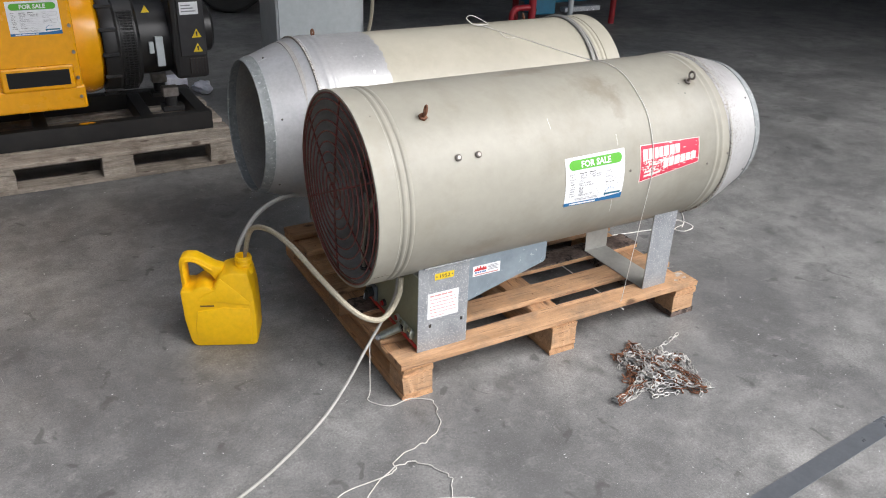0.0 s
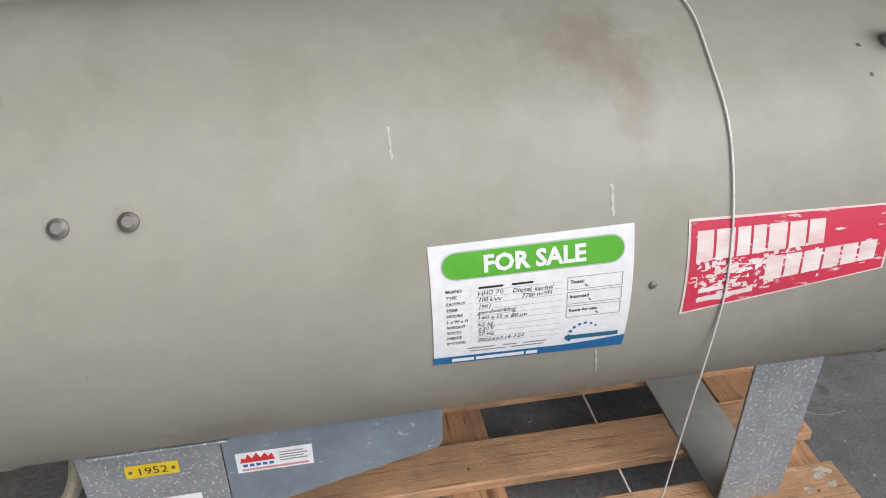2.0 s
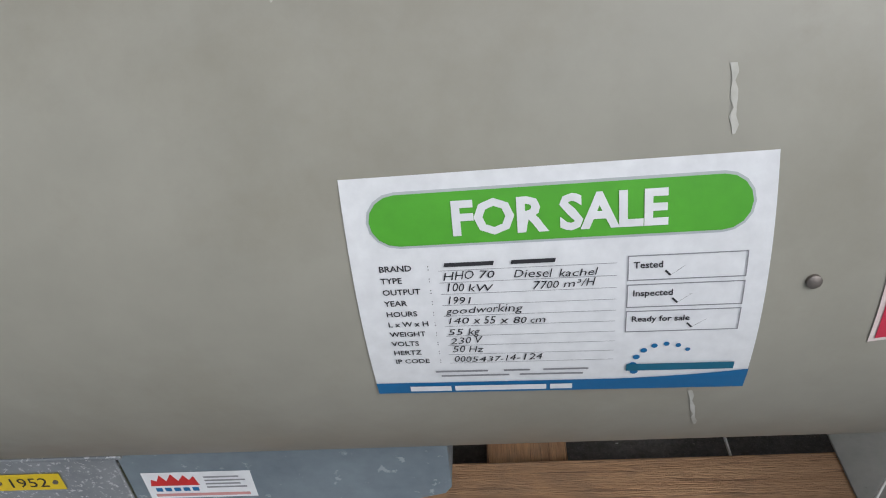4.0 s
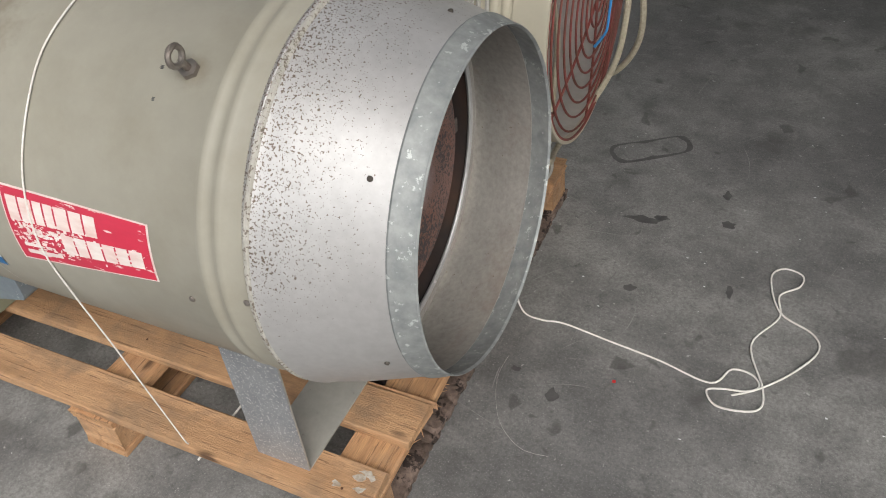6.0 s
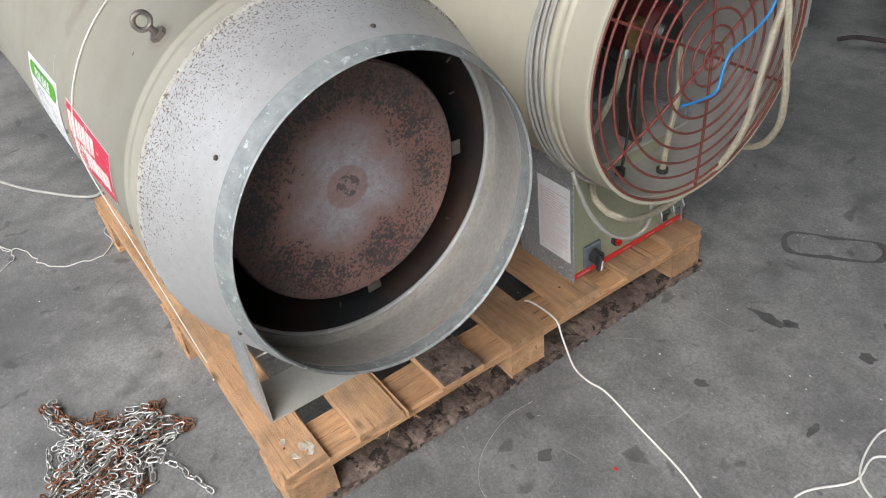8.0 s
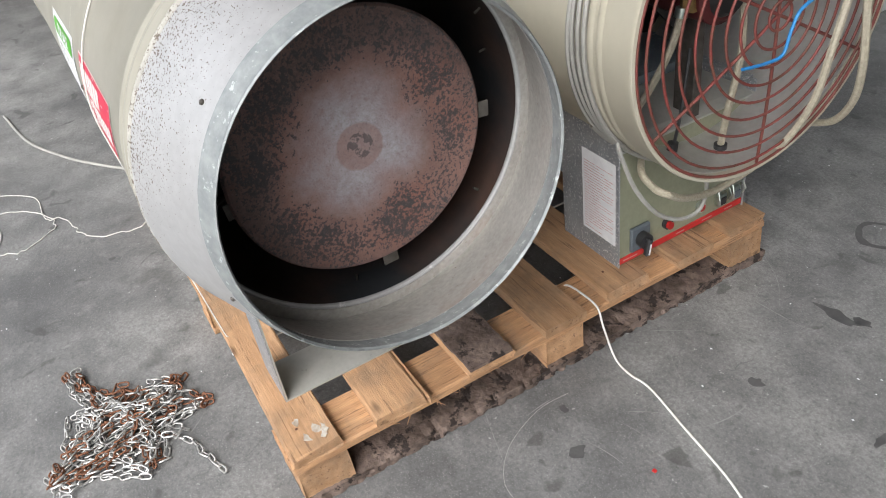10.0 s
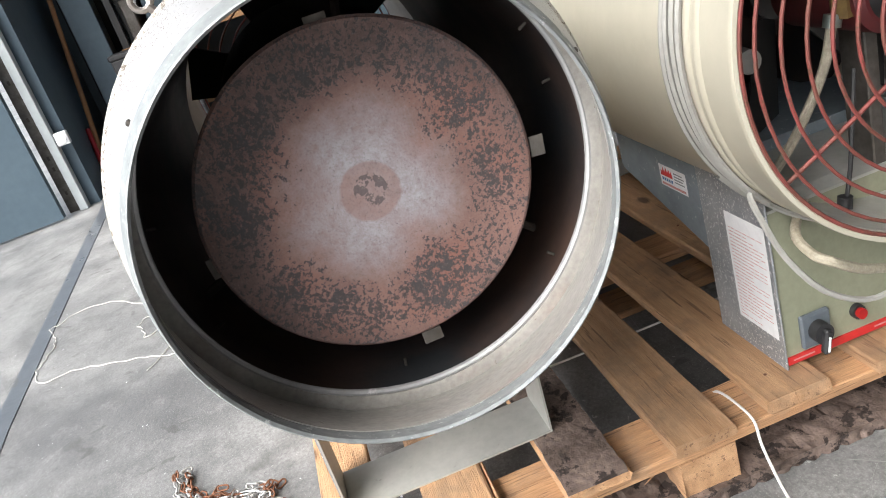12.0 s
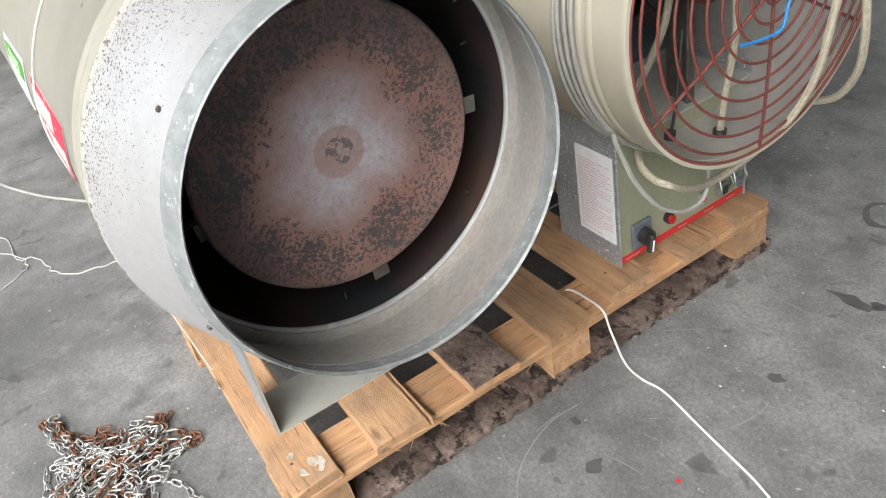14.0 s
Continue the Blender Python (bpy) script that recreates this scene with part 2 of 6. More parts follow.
def concrete():
    """Worn grey concrete: cloudy patches, fine grain, pale specks, dark drips and hair cracks."""
    m = bpy.data.materials.new("concrete")
    m.use_nodes = True
    n, l = m.node_tree.nodes, m.node_tree.links
    b = n["Principled BSDF"]
    tc = n.new("ShaderNodeTexCoord")

    def nz(sc, det, ro=0.6, dist=0.0):
        t = n.new("ShaderNodeTexNoise")
        t.inputs["Scale"].default_value, t.inputs["Detail"].default_value, t.inputs["Roughness"].default_value, t.inputs["Distortion"].default_value = sc, det, ro, dist
        l.new(tc.outputs["Object"], t.inputs["Vector"])
        return t.outputs[0]

    def span(src, a, c, lo=0.0, hi=1.0):
        r = n.new("ShaderNodeMapRange")
        r.inputs[1].default_value, r.inputs[2].default_value, r.inputs[3].default_value, r.inputs[4].default_value = a, c, lo, hi
        l.new(src, r.inputs[0])
        return r.outputs[0]

    def mixc(fac, a, c, mode="MIX"):
        x = n.new("ShaderNodeMix")
        x.data_type, x.blend_type = "RGBA", mode
        if isinstance(fac, float):
            x.inputs[0].default_value = fac
        else:
            l.new(fac, x.inputs[0])
        for sock, v in ((x.inputs[6], a), (x.inputs[7], c)):
            if isinstance(v, tuple):
                sock.default_value = (*v, 1)
            else:
                l.new(v, sock)
        return x.outputs[2]

    col = mixc(span(nz(1.1, 9, 0.66, 0.4), 0.36, 0.62), (0.38, 0.377, 0.366), (0.145, 0.146, 0.146))
    col = mixc(span(nz(7.0, 9, 0.7), 0.40, 0.62, 0.0, 0.65), col, (0.095, 0.096, 0.096))
    col = mixc(span(nz(16.0, 6, 0.65), 0.56, 0.70, 0.0, 0.5), col, (0.33, 0.327, 0.315))
    col = mixc(span(nz(130.0, 6, 0.8), 0.35, 0.66, 0.0, 0.65), col, (0.055, 0.055, 0.055))
    col = mixc(span(nz(300.0, 3, 0.7), 0.58, 0.70, 0.0, 0.55), col, (0.46, 0.46, 0.45))
    col = mixc(span(nz(30.0, 6, 0.75), 0.58, 0.69, 0.0, 0.55), col, (0.07, 0.07, 0.07))
    col = mixc(span(nz(55.0, 3, 0.6), 0.69, 0.72, 0.0, 0.7), col, (0.48, 0.48, 0.46))
    col = mixc(span(nz(4.3, 5, 0.55), 0.62, 0.69, 0.0, 0.55), col, (0.065, 0.064, 0.062))
    col = mixc(span(nz(11.0, 3, 0.5, 0.6), 0.66, 0.70, 0.0, 0.6), col, (0.055, 0.054, 0.052))
    vo, wr = n.new("ShaderNodeTexVoronoi"), n.new("ShaderNodeTexNoise")
    vo.feature = "DISTANCE_TO_EDGE"
    vo.inputs["Scale"].default_value = 2.6
    wr.inputs["Scale"].default_value, wr.inputs["Detail"].default_value = 5.0, 6
    l.new(tc.outputs["Object"], wr.inputs["Vector"])
    sh = n.new("ShaderNodeVectorMath")
    sh.operation = "MULTIPLY_ADD"
    sh.inputs[1].default_value = (0.35, 0.35, 0.35)
    l.new(wr.outputs["Color"], sh.inputs[0])
    l.new(tc.outputs["Object"], sh.inputs[2])
    l.new(sh.outputs[0], vo.inputs["Vector"])
    fade = n.new("ShaderNodeMath")
    fade.operation = "MULTIPLY"
    l.new(span(vo.outputs["Distance"], 0.007, 0.001, 0.0, 0.45), fade.inputs[0])
    l.new(span(nz(1.7, 4), 0.48, 0.62), fade.inputs[1])
    col = mixc(fade.outputs[0], col, (0.07, 0.07, 0.07))
    l.new(col, b.inputs["Base Color"])
    l.new(span(nz(2.3, 6), 0.3, 0.7, 0.34, 0.58), b.inputs["Roughness"])
    bp = n.new("ShaderNodeBump")
    bp.inputs["Strength"].default_value, bp.inputs["Distance"].default_value = 0.35, 0.004
    l.new(nz(60.0, 6, 0.7), bp.inputs["Height"])
    l.new(bp.outputs[0], b.inputs["Normal"])
    return m


FLOOR = concrete()
SCRAPE = mat("scraped_paint", (0.58, 0.57, 0.53), (0.46, 0.45, 0.40), 60, (0.5, 0.7), 0, 0.1)
SCUFF = mat("scuffed_concrete", (0.33, 0.33, 0.32), (0.22, 0.22, 0.215), 30, (0.6, 0.8), 0, 0.1)
STRIPE = mat("worn_steel_strip", (0.19, 0.205, 0.225), (0.155, 0.17, 0.19), 9, (0.22, 0.36), 0.5, 0.1, spots=(0.16, 0.16, 0.16), spot_scale=20, spot_at=0.62)
STAIN = mat("oil_stain", (0.055, 0.055, 0.055), (0.10, 0.10, 0.099), 30, (0.4, 0.6), 0, 0.1)
STEEL_BLUE = mat("blue_grey_steel", (0.085, 0.125, 0.155), (0.07, 0.105, 0.135), 3, (0.4, 0.55), 0.1, 0.04, 30)
PALE_STEEL = mat("pale_steel", (0.50, 0.54, 0.55), (0.45, 0.49, 0.50), 4, (0.4, 0.55), 0.1, 0.04, 30)
DARK_WALL = mat("dark_wall", (0.05, 0.055, 0.06), (0.035, 0.04, 0.045), 2, (0.7, 0.9), 0, 0.1)
PLASTER = mat("grey_wall", (0.28, 0.28, 0.27), (0.23, 0.23, 0.22), 2, (0.8, 0.9), 0, 0.1)
ROOF = mat("roof_sheet", (0.22, 0.22, 0.22), (0.18, 0.18, 0.18), 2, (0.6, 0.8), 0, 0.1)
BROOM = mat("broom_wood", (0.30, 0.16, 0.07), (0.22, 0.11, 0.05), 6, (0.5, 0.7), 0, 0.1)
RED_PAINT = mat("red_machine_paint", (0.42, 0.02, 0.03), (0.36, 0.02, 0.03), 6, (0.35, 0.5), 0, 0.05)
DARK_RED = mat("dark_red_paint", (0.10, 0.012, 0.014), (0.06, 0.012, 0.012), 12, (0.5, 0.7), 0, 0.1)
BLUE_PAINT = mat("blue_machine_paint", (0.01, 0.14, 0.24), (0.01, 0.12, 0.20), 6, (0.35, 0.5), 0, 0.05)
RUBBER = mat("tyre_rubber", (0.02, 0.02, 0.02), (0.03, 0.03, 0.03), 15, (0.7, 0.9), 0, 0.3)
CLOTH = mat("white_cloth", (0.72, 0.73, 0.78), (0.5, 0.52, 0.62), 14, (0.85, 0.95), 0, 0.6, 60)
BRASS = mat("dull_brass", (0.30, 0.20, 0.08), (0.2, 0.13, 0.06), 30, (0.4, 0.6), 0.7, 0.1)

# ---------------------------------------------------------------- helpers
ORIGIN = {}


def thing(name, at, label, category, group="", kind="", m=None):
    e = new(name)
    e.empty_display_size = 0.05
    e.matrix_world = m if m is not None else Matrix.Translation(at)
    ORIGIN[e.name] = Vector((0, 0, 0)) if m is not None else Vector(at)
    return tagged(e, label, category, group, kind)


def part(name, bm, material, parent=None, label="", smooth=False, fix=True):
    """Links a bmesh as one mesh object; the coordinates are the world's, or the thing's own where it has a pose."""
    me = bpy.data.meshes.new(name)
    if fix:
        bmesh.ops.recalc_face_normals(bm, faces=bm.faces)
    if parent is not None:
        bm.transform(Matrix.Translation(-ORIGIN[parent.name]))
    if smooth:
        for f in bm.faces:
            f.smooth = True
        for e in bm.edges:
            if len(e.link_faces) == 2 and e.calc_face_angle(0) > 0.6:
                e.smooth = False
    bm.to_mesh(me)
    bm.free()
    me.materials.append(material)
    ob = new(name, me)
    ORIGIN[ob.name] = Vector((0, 0, 0))
    if parent is not None:
        ob.parent = parent
        ORIGIN[ob.name] = ORIGIN[parent.name]
    if label:
        ob["label"] = label
    return ob


def box(x0, x1, y0, y1, z0, z1, bev=0.0, bm=None, seg=1):
    b = bmesh.new()
    bmesh.ops.create_cube(b, size=1)
    for v in b.verts:
        v.co = Vector(((x0 + x1) / 2 + v.co.x * (x1 - x0), (y0 + y1) / 2 + v.co.y * (y1 - y0), (z0 + z1) / 2 + v.co.z * (z1 - z0)))
    if bev:
        bmesh.ops.bevel(b, geom=list(b.edges), offset=bev, segments=seg, affect="EDGES", profile=0.5)
    return join(bm, b)


def join(bm, b):
    if bm is None:
        return b
    me = bpy.data.meshes.new("tmp")
    b.to_mesh(me)
    b.free()
    bm.from_mesh(me)
    bpy.data.meshes.remove(me)
    return bm


def lathe(profile, seg=64, y=0.0, z=0.0, bm=None, closed=False):
    """Turns (x, radius) pairs about the x axis through y, z."""
    bm = bm or bmesh.new()
    rings = []
    for x, r in profile:
        if r < 1e-5:
            rings.append([bm.verts.new((x, y, z))])
        else:
            rings.append([bm.verts.new((x, y + r * math.cos(a), z + r * math.sin(a))) for a in (2 * math.pi * k / seg for k in range(seg))])
    pairs = list(zip(rings, rings[1:])) + ([(rings[-1], rings[0])] if closed else [])
    for a, b in pairs:
        for k in range(seg):
            k2 = (k + 1) % seg
            if len(a) == 1 and len(b) == 1:
                continue
            if len(a) == 1:
                bm.faces.new((a[0], b[k], b[k2]))
            elif len(b) == 1:
                bm.faces.new((a[k], a[k2], b[0]))
            else:
                bm.faces.new((a[k], a[k2], b[k2], b[k]))
    return bm


def smooth_path(pts, n=8, closed=False):
    """Catmull-Rom through the points."""
    p = [Vector(q) for q in pts]
    out = []
    m = len(p)
    for i in range(m if closed else m - 1):
        a, b, c, d = (p[(i - 1) % m], p[i], p[(i + 1) % m], p[(i + 2) % m]) if closed else (p[max(i - 1, 0)], p[i], p[i + 1], p[min(i + 2, m - 1)])
        for k in range(n):
            t = k / n
            out.append(0.5 * ((2 * b) + (c - a) * t + (2 * a - 5 * b + 4 * c - d) * t * t + (3 * b - a - 3 * c + d) * t ** 3))
    if not closed:
        out.append(p[-1])
    return out


def tube(pts, r, seg=8, closed=False, bm=None):
    bm = bm or bmesh.new()
    pts = [Vector(p) for p in pts]
    m = len(pts)
    rings, up = [], None
    for i, p in enumerate(pts):
        a = pts[(i - 1) % m] if closed or i else p
        b = pts[(i + 1) % m] if closed or i < m - 1 else p
        d = (b - a).normalized()
        if up is None:
            up = d.orthogonal().normalized()
        side = d.cross(up)
        side = side.normalized() if side.length > 1e-6 else d.orthogonal().normalized()
        up = side.cross(d).normalized()
        rings.append([bm.verts.new(p + r * (math.cos(t) * up + math.sin(t) * side)) for t in (2 * math.pi * k / seg for k in range(seg))])
    for i in range(m if closed else m - 1):
        a, b = rings[i], rings[(i + 1) % m]
        if closed and i == m - 1:
            best = min(range(seg), key=lambda s: (a[0].co - b[s].co).length)
            b = b[best:] + b[:best]
        for k in range(seg):
            bm.faces.new((a[k], a[(k + 1) % seg], b[(k + 1) % seg], b[k]))
    if not closed:
        bm.faces.new(rings[0])
        bm.faces.new(rings[-1][::-1])
    return bm


def prism(poly, lo, hi, axis="y", bm=None, bev=0.0):
    """A plate: the polygon (pairs) pushed out along an axis from lo to hi."""
    def put(a, b, c):
        return {"y": (a, c, b), "z": (a, b, c), "x": (c, a, b)}[axis]
    b = bmesh.new()
    v0 = [b.verts.new(put(p, q, lo)) for p, q in poly]
    v1 = [b.verts.new(put(p, q, hi)) for p, q in poly]
    b.faces.new(v0)
    b.faces.new(v1[::-1])
    for i in range(len(poly)):
        j = (i + 1) % len(poly)
        b.faces.new((v0[i], v0[j], v1[j], v1[i]))
    bmesh.ops.recalc_face_normals(b, faces=b.faces)
    if bev:
        bmesh.ops.bevel(b, geom=list(b.edges), offset=bev, segments=2, affect="EDGES", profile=0.5)
    return join(bm, b)


def cylinder(p, q, r, seg=20, bm=None, r2=None):
    """A closed rod from p to q."""
    p, q = Vector(p), Vector(q)
    b = bmesh.new()
    bmesh.ops.create_cone(b, cap_ends=True, segments=seg, radius1=r, radius2=r if r2 is None else r2, depth=(q - p).length)
    b.transform(Matrix.Translation((p + q) / 2) @ (q - p).to_track_quat("Z", "Y").to_matrix().to_4x4())
    return join(bm, b)


def letters(text, size, x=0.0, y=0.0, bm=None, align="LEFT", bold=0.0, wide=1.0):
    """Flat lettering in the built-in font, its line's foot at x, y."""
    cu = bpy.data.curves.new("line", "FONT")
    cu.body, cu.size, cu.align_x, cu.resolution_u, cu.offset = text, size, align, 2, bold
    ob = bpy.data.objects.new("line", cu)
    me = bpy.data.meshes.new_from_object(ob)
    b = bmesh.new()
    b.from_mesh(me)
    for v in b.verts:
        v.co = Vector((x + v.co.x * wide, y + v.co.y, 0))
    bpy.data.objects.remove(ob)
    bpy.data.curves.remove(cu)
    bpy.data.meshes.remove(me)
    return join(bm, b)


def bar(x0, x1, y0, y1, bm=None, nx=1, ny=1, skew=0.0):
    """A flat bar, cut into cells so that it can be bent."""
    bm = bm or bmesh.new()
    g = [[bm.verts.new((x0 + (x1 - x0) * i / nx + skew * j / ny, y0 + (y1 - y0) * j / ny, 0)) for i in range(nx + 1)] for j in range(ny + 1)]
    for j in range(ny):
        for i in range(nx):
            bm.faces.new((g[j][i], g[j][i + 1], g[j + 1][i + 1], g[j + 1][i]))
    return bm


def pill(x0, x1, y0, y1, bm=None):
    bm = bm or bmesh.new()
    r = (y1 - y0) / 2
    pts = [(x1 - r + r * math.cos(a), y0 + r + r * math.sin(a)) for a in (math.pi * (k / 8 - 0.5) for k in range(9))]
    pts += [(x0 + r - r * math.cos(a), y0 + r - r * math.sin(a)) for a in (math.pi * (k / 8 - 0.5) for k in range(9))]
    bm.faces.new([bm.verts.new((a, b, 0)) for a, b in pts])
    return bm


def cut_rows(bm, step=0.004):
    """Cuts flat shapes along rows so that they can follow a bend."""
    ys = [v.co.y for v in bm.verts]
    y = min(ys) + step
    while y < max(ys):
        bmesh.ops.bisect_plane(bm, geom=list(bm.verts) + list(bm.edges) + list(bm.faces), plane_co=(0, y, 0), plane_no=(0, 1, 0))
        y += step
    return bm


def rolled(bm, fn):
    for v in bm.verts:
        v.co = Vector(fn(v.co.x, v.co.y, v.co.z))
    return bm


# ---------------------------------------------------------------- the hall
b = bmesh.new()
bmesh.ops.create_grid(b, x_segments=40, y_segments=40, size=1)
for v in b.verts:
    v.co = Vector((v.co.x * 60 + 2, v.co.y * 60 - 10, 0))
tagged(part("floor", b, FLOOR), "grey worn concrete floor with stains and white specks", "floor", kind="structure")
# unseen roof; openings added to light the generator corner and, far back, the hall
b = box(-3.6, 12, -0.95, 1.1, 5.2, 5.4)
b = box(0.9, 12, 1.1, 5.0, 5.2, 5.4, bm=b)
b = box(-3.6, 12, 5.0, 8.6, 5.2, 5.4, bm=b)
b = box(-3.6, 12, 9.6, 18.0, 5.2, 5.4, bm=b)
for x in (-3.6, 3.9, 11.8):
    b = box(x, x + 0.2, 8.6, 9.6, 5.2, 5.4, bm=b)
tagged(part("ceiling", b, ROOF), "unseen grey sheet roof with openings added for light", "ceiling", kind="structure")
tagged(part("wall_west", box(-3.6, -3.4, -0.95, 18, 0, 5.2), DARK_WALL), "dark hall side wall", "wall", kind="structure")
tagged(part("wall_north", box(-3.6, 12, 18, 18.2, 0, 5.2), DARK_WALL), "dark hall back wall", "wall", kind="structure")
# unseen wall, kept solid so that no light enters from this side
b = box(12, 12.2, -0.95, 18, 0, 5.2)
tagged(part("wall_east", b, PLASTER), "unseen grey hall side wall", "wall", kind="structure")
b = box(-3.4, -2.45, -1.1, -1.0, 0, 5.4)
b = box(-8, -3.4, -1.1, -0.95, 0, 5.4, bm=b)
b = box(8.5, 14, -1.1, -0.95, 0, 5.4, bm=b)
# unseen lintel, its height set by how deep the daylight should reach
b = box(-2.45, 8.5, -1.1, -0.95, 3.8, 5.4, bm=b)
tagged(part("wall_south", b, STEEL_BLUE), "grey front wall round the open hall gate, its lintel unseen", "wall", kind="structure")
b = prism([(-2.4, -0.915), (0.03, -0.828), (1.26, -0.728), (7.0, -0.30), (7.0, -0.36), (1.26, -0.785), (0.03, -0.886), (-2.4, -0.973)][::-1], 0.0, 0.003, "z")
tagged(part("threshold_stripe", b, STRIPE), "worn flat steel strip across the concrete floor", "floor stripe", kind="structure")

# ---------------------------------------------------------------- pallet of the heaters
DECK = 0.132


def plank(x0, x1, y0, y1, z0, z1, along="x", bark=False, seed=0):
    """A sawn board with worn edges and a slightly wavy outline."""
    rnd = random.Random(seed)
    b = bmesh.new()
    n = 8
    lx, ly = (x1 - x0, y1 - y0)
    rows = []
    for i in range(n + 1):
        t = i / n
        j = [rnd.uniform(-0.0018, 0.0018) for _ in range(4)]
        c = 0.003
        if along == "x":
            x = x0 + lx * t
            sec = [(y0 + c, z0), (y1 - c, z0), (y1 + j[0], z0 + c), (y1 + j[1], z1 - c), (y1 - c, z1 + j[2] * 0.5), (y0 + c, z1 + j[3] * 0.5), (y0 + j[0], z1 - c), (y0 + j[1], z0 + c)]
            rows.append([b.verts.new((x + rnd.uniform(-1, 1) * (0.004 if i in (0, n) else 0), p, q)) for p, q in sec])
        else:
            y = y0 + ly * t
            sec = [(x0 + c, z0), (x1 - c, z0), (x1 + j[0], z0 + c), (x1 + j[1], z1 - c), (x1 - c, z1 + j[2] * 0.5), (x0 + c, z1 + j[3] * 0.5), (x0 + j[0], z1 - c), (x0 + j[1], z0 + c)]
            rows.append([b.verts.new((p, y + rnd.uniform(-1, 1) * (0.004 if i in (0, n) else 0), q)) for p, q in sec])
    for a, c in zip(rows, rows[1:]):
        for k in range(8):
            b.faces.new((a[k], a[(k + 1) % 8], c[(k + 1) % 8], c[k]))
    b.faces.new(rows[0])
    b.faces.new(rows[-1][::-1])
    return b


def bark_board(x0, x1, y0, y1, z0, z1, along, depth):
    """A slab with its bark on: a fine block whose outer faces are broken into curled plates."""
    b = box(x0, x1, y0, y1, z0, z1)
    n_long = 130
    for axis, lo, hi, cuts in ((0, x0, x1, n_long if along == "x" else 8), (1, y0, y1, n_long if along == "y" else 8), (2, z0, z1, 3)):
        no = tuple(1.0 if k == axis else 0.0 for k in range(3))
        for k in range(1, cuts):
            c = [0.0, 0.0, 0.0]
            c[axis] = lo + (hi - lo) * k / cuts
            bmesh.ops.bisect_plane(b, geom=list(b.verts) + list(b.edges) + list(b.faces), plane_co=c, plane_no=no)
    mid = Vector(((x0 + x1) / 2, (y0 + y1) / 2, (z0 + z1) / 2))
    for v in b.verts:
        d, _ = noise.voronoi(v.co * 26)
        lump = min(d[1] - d[0], 0.14) / 0.14
        push = depth * (lump - 0.8 + 0.35 * noise.noise(v.co * 45))
        if v.co.z > z0 + 0.001:
            v.co.z += push
        if along == "y":
            v.co.x += (push if v.co.x > mid.x else -push) * (1.0 if abs(v.co.x - mid.x) > (x1 - x0) * 0.45 else 0.0)
        else:
            v.co.y += (push if v.co.y > mid.y else -push) * (1.0 if abs(v.co.y - mid.y) > (y1 - y0) * 0.45 else 0.0)
    return b


pallet = thing("pallet", (0.6, 0.53, 0), "light brown wooden pallet with splintered boards under two heaters", "pallet")
BOARDS = [(0.0, 0.088), (0.150, 0.245), (0.335, 0.433), (0.502, 0.597), (0.655, 0.756), (0.824, 0.922), (0.974, 1.072)]
for i, (y0, y1) in enumerate(BOARDS):
    if i == 2:
        part("deck_board", plank(0.0, 1.215, y0, y1, DECK - 0.021, DECK - 0.006, "x", seed=i), WOOD, pallet, "board with its bark on")
        part("bark_layer", bark_board(0.0, 1.214, y0 + 0.003, y1 - 0.003, DECK - 0.0058, DECK + 0.001, "x", 0.002), BARK, pallet, "brown bark", True)
        continue
    part("deck_board", plank(-0.005 + 0.004 * (i % 3), 1.208 + 0.006 * (i % 2), y0, y1, DECK - 0.021, DECK, "x", seed=i), WOOD, pallet)
for i, x in enumerate((0.0, 0.552, 1.10)):
    part("cross_board", plank(x, x + 0.104, -0.002, 1.078, DECK - 0.043, DECK - 0.022, "y", seed=20 + i), WOOD_Y, pallet)
    if i == 2:
        part("bottom_board", bark_board(x + 0.002, x + 0.108, 0.0, 1.088, 0.001, 0.022, "y", 0.008), BARK, pallet, "bark-covered bottom board", True)
    else:
        part("bottom_board", plank(x, x + 0.104, 0.0, 1.078, 0.001, 0.019, "y", seed=30 + i), WOOD_Y, pallet)
    for y in (0.0, 0.508, 0.986):
        part("block", plank(x + 0.002, x + 0.102, y, y + 0.092, 0.0195, DECK - 0.0435, "x", seed=40 + int(10 * y) + i), WOOD, pallet)

part("board_sliver", plank(1.02, 1.219, 0.2480, 0.2540, DECK - 0.022, DECK - 0.002, "x", seed=97), WOOD, pallet, "split sliver of a board")
rnd = random.Random(12)
for k in range(26):
    y = rnd.choice((rnd.uniform(0.22, 0.50), rnd.uniform(0.10, 0.62), rnd.uniform(0.92, 1.09)))
    x, z = 1.203 + rnd.uniform(0, 0.003), rnd.uniform(DECK - 0.044, DECK - 0.030)
    d = Vector((rnd.uniform(0.004, 0.014), rnd.uniform(-0.02, 0.02), rnd.uniform(-0.010, 0.004)))
    part("splinter", cylinder((x - 0.004, y, z), Vector((x, y, z)) + d, 0.0014, 5, None, 0.0003), WOOD_Y, pallet)
for k, (cx, cy_) in enumerate(((1.135, 0.035), (1.165, 0.060), (1.178, 0.040), (1.188, 0.066), (1.172, 0.072))):
    poly = [(cx + rnd.uniform(0.003, 0.015) * math.cos(t), cy_ + rnd.uniform(0.002, 0.009) * math.sin(t)) for t in (2 * math.pi * j / 9 for j in range(9))]
    part("paper_scrap", prism(poly, DECK - 0.001, DECK + 0.0010 + 0.0002 * k, "z"), SCRAP, pallet, "torn white paper stuck to the board")
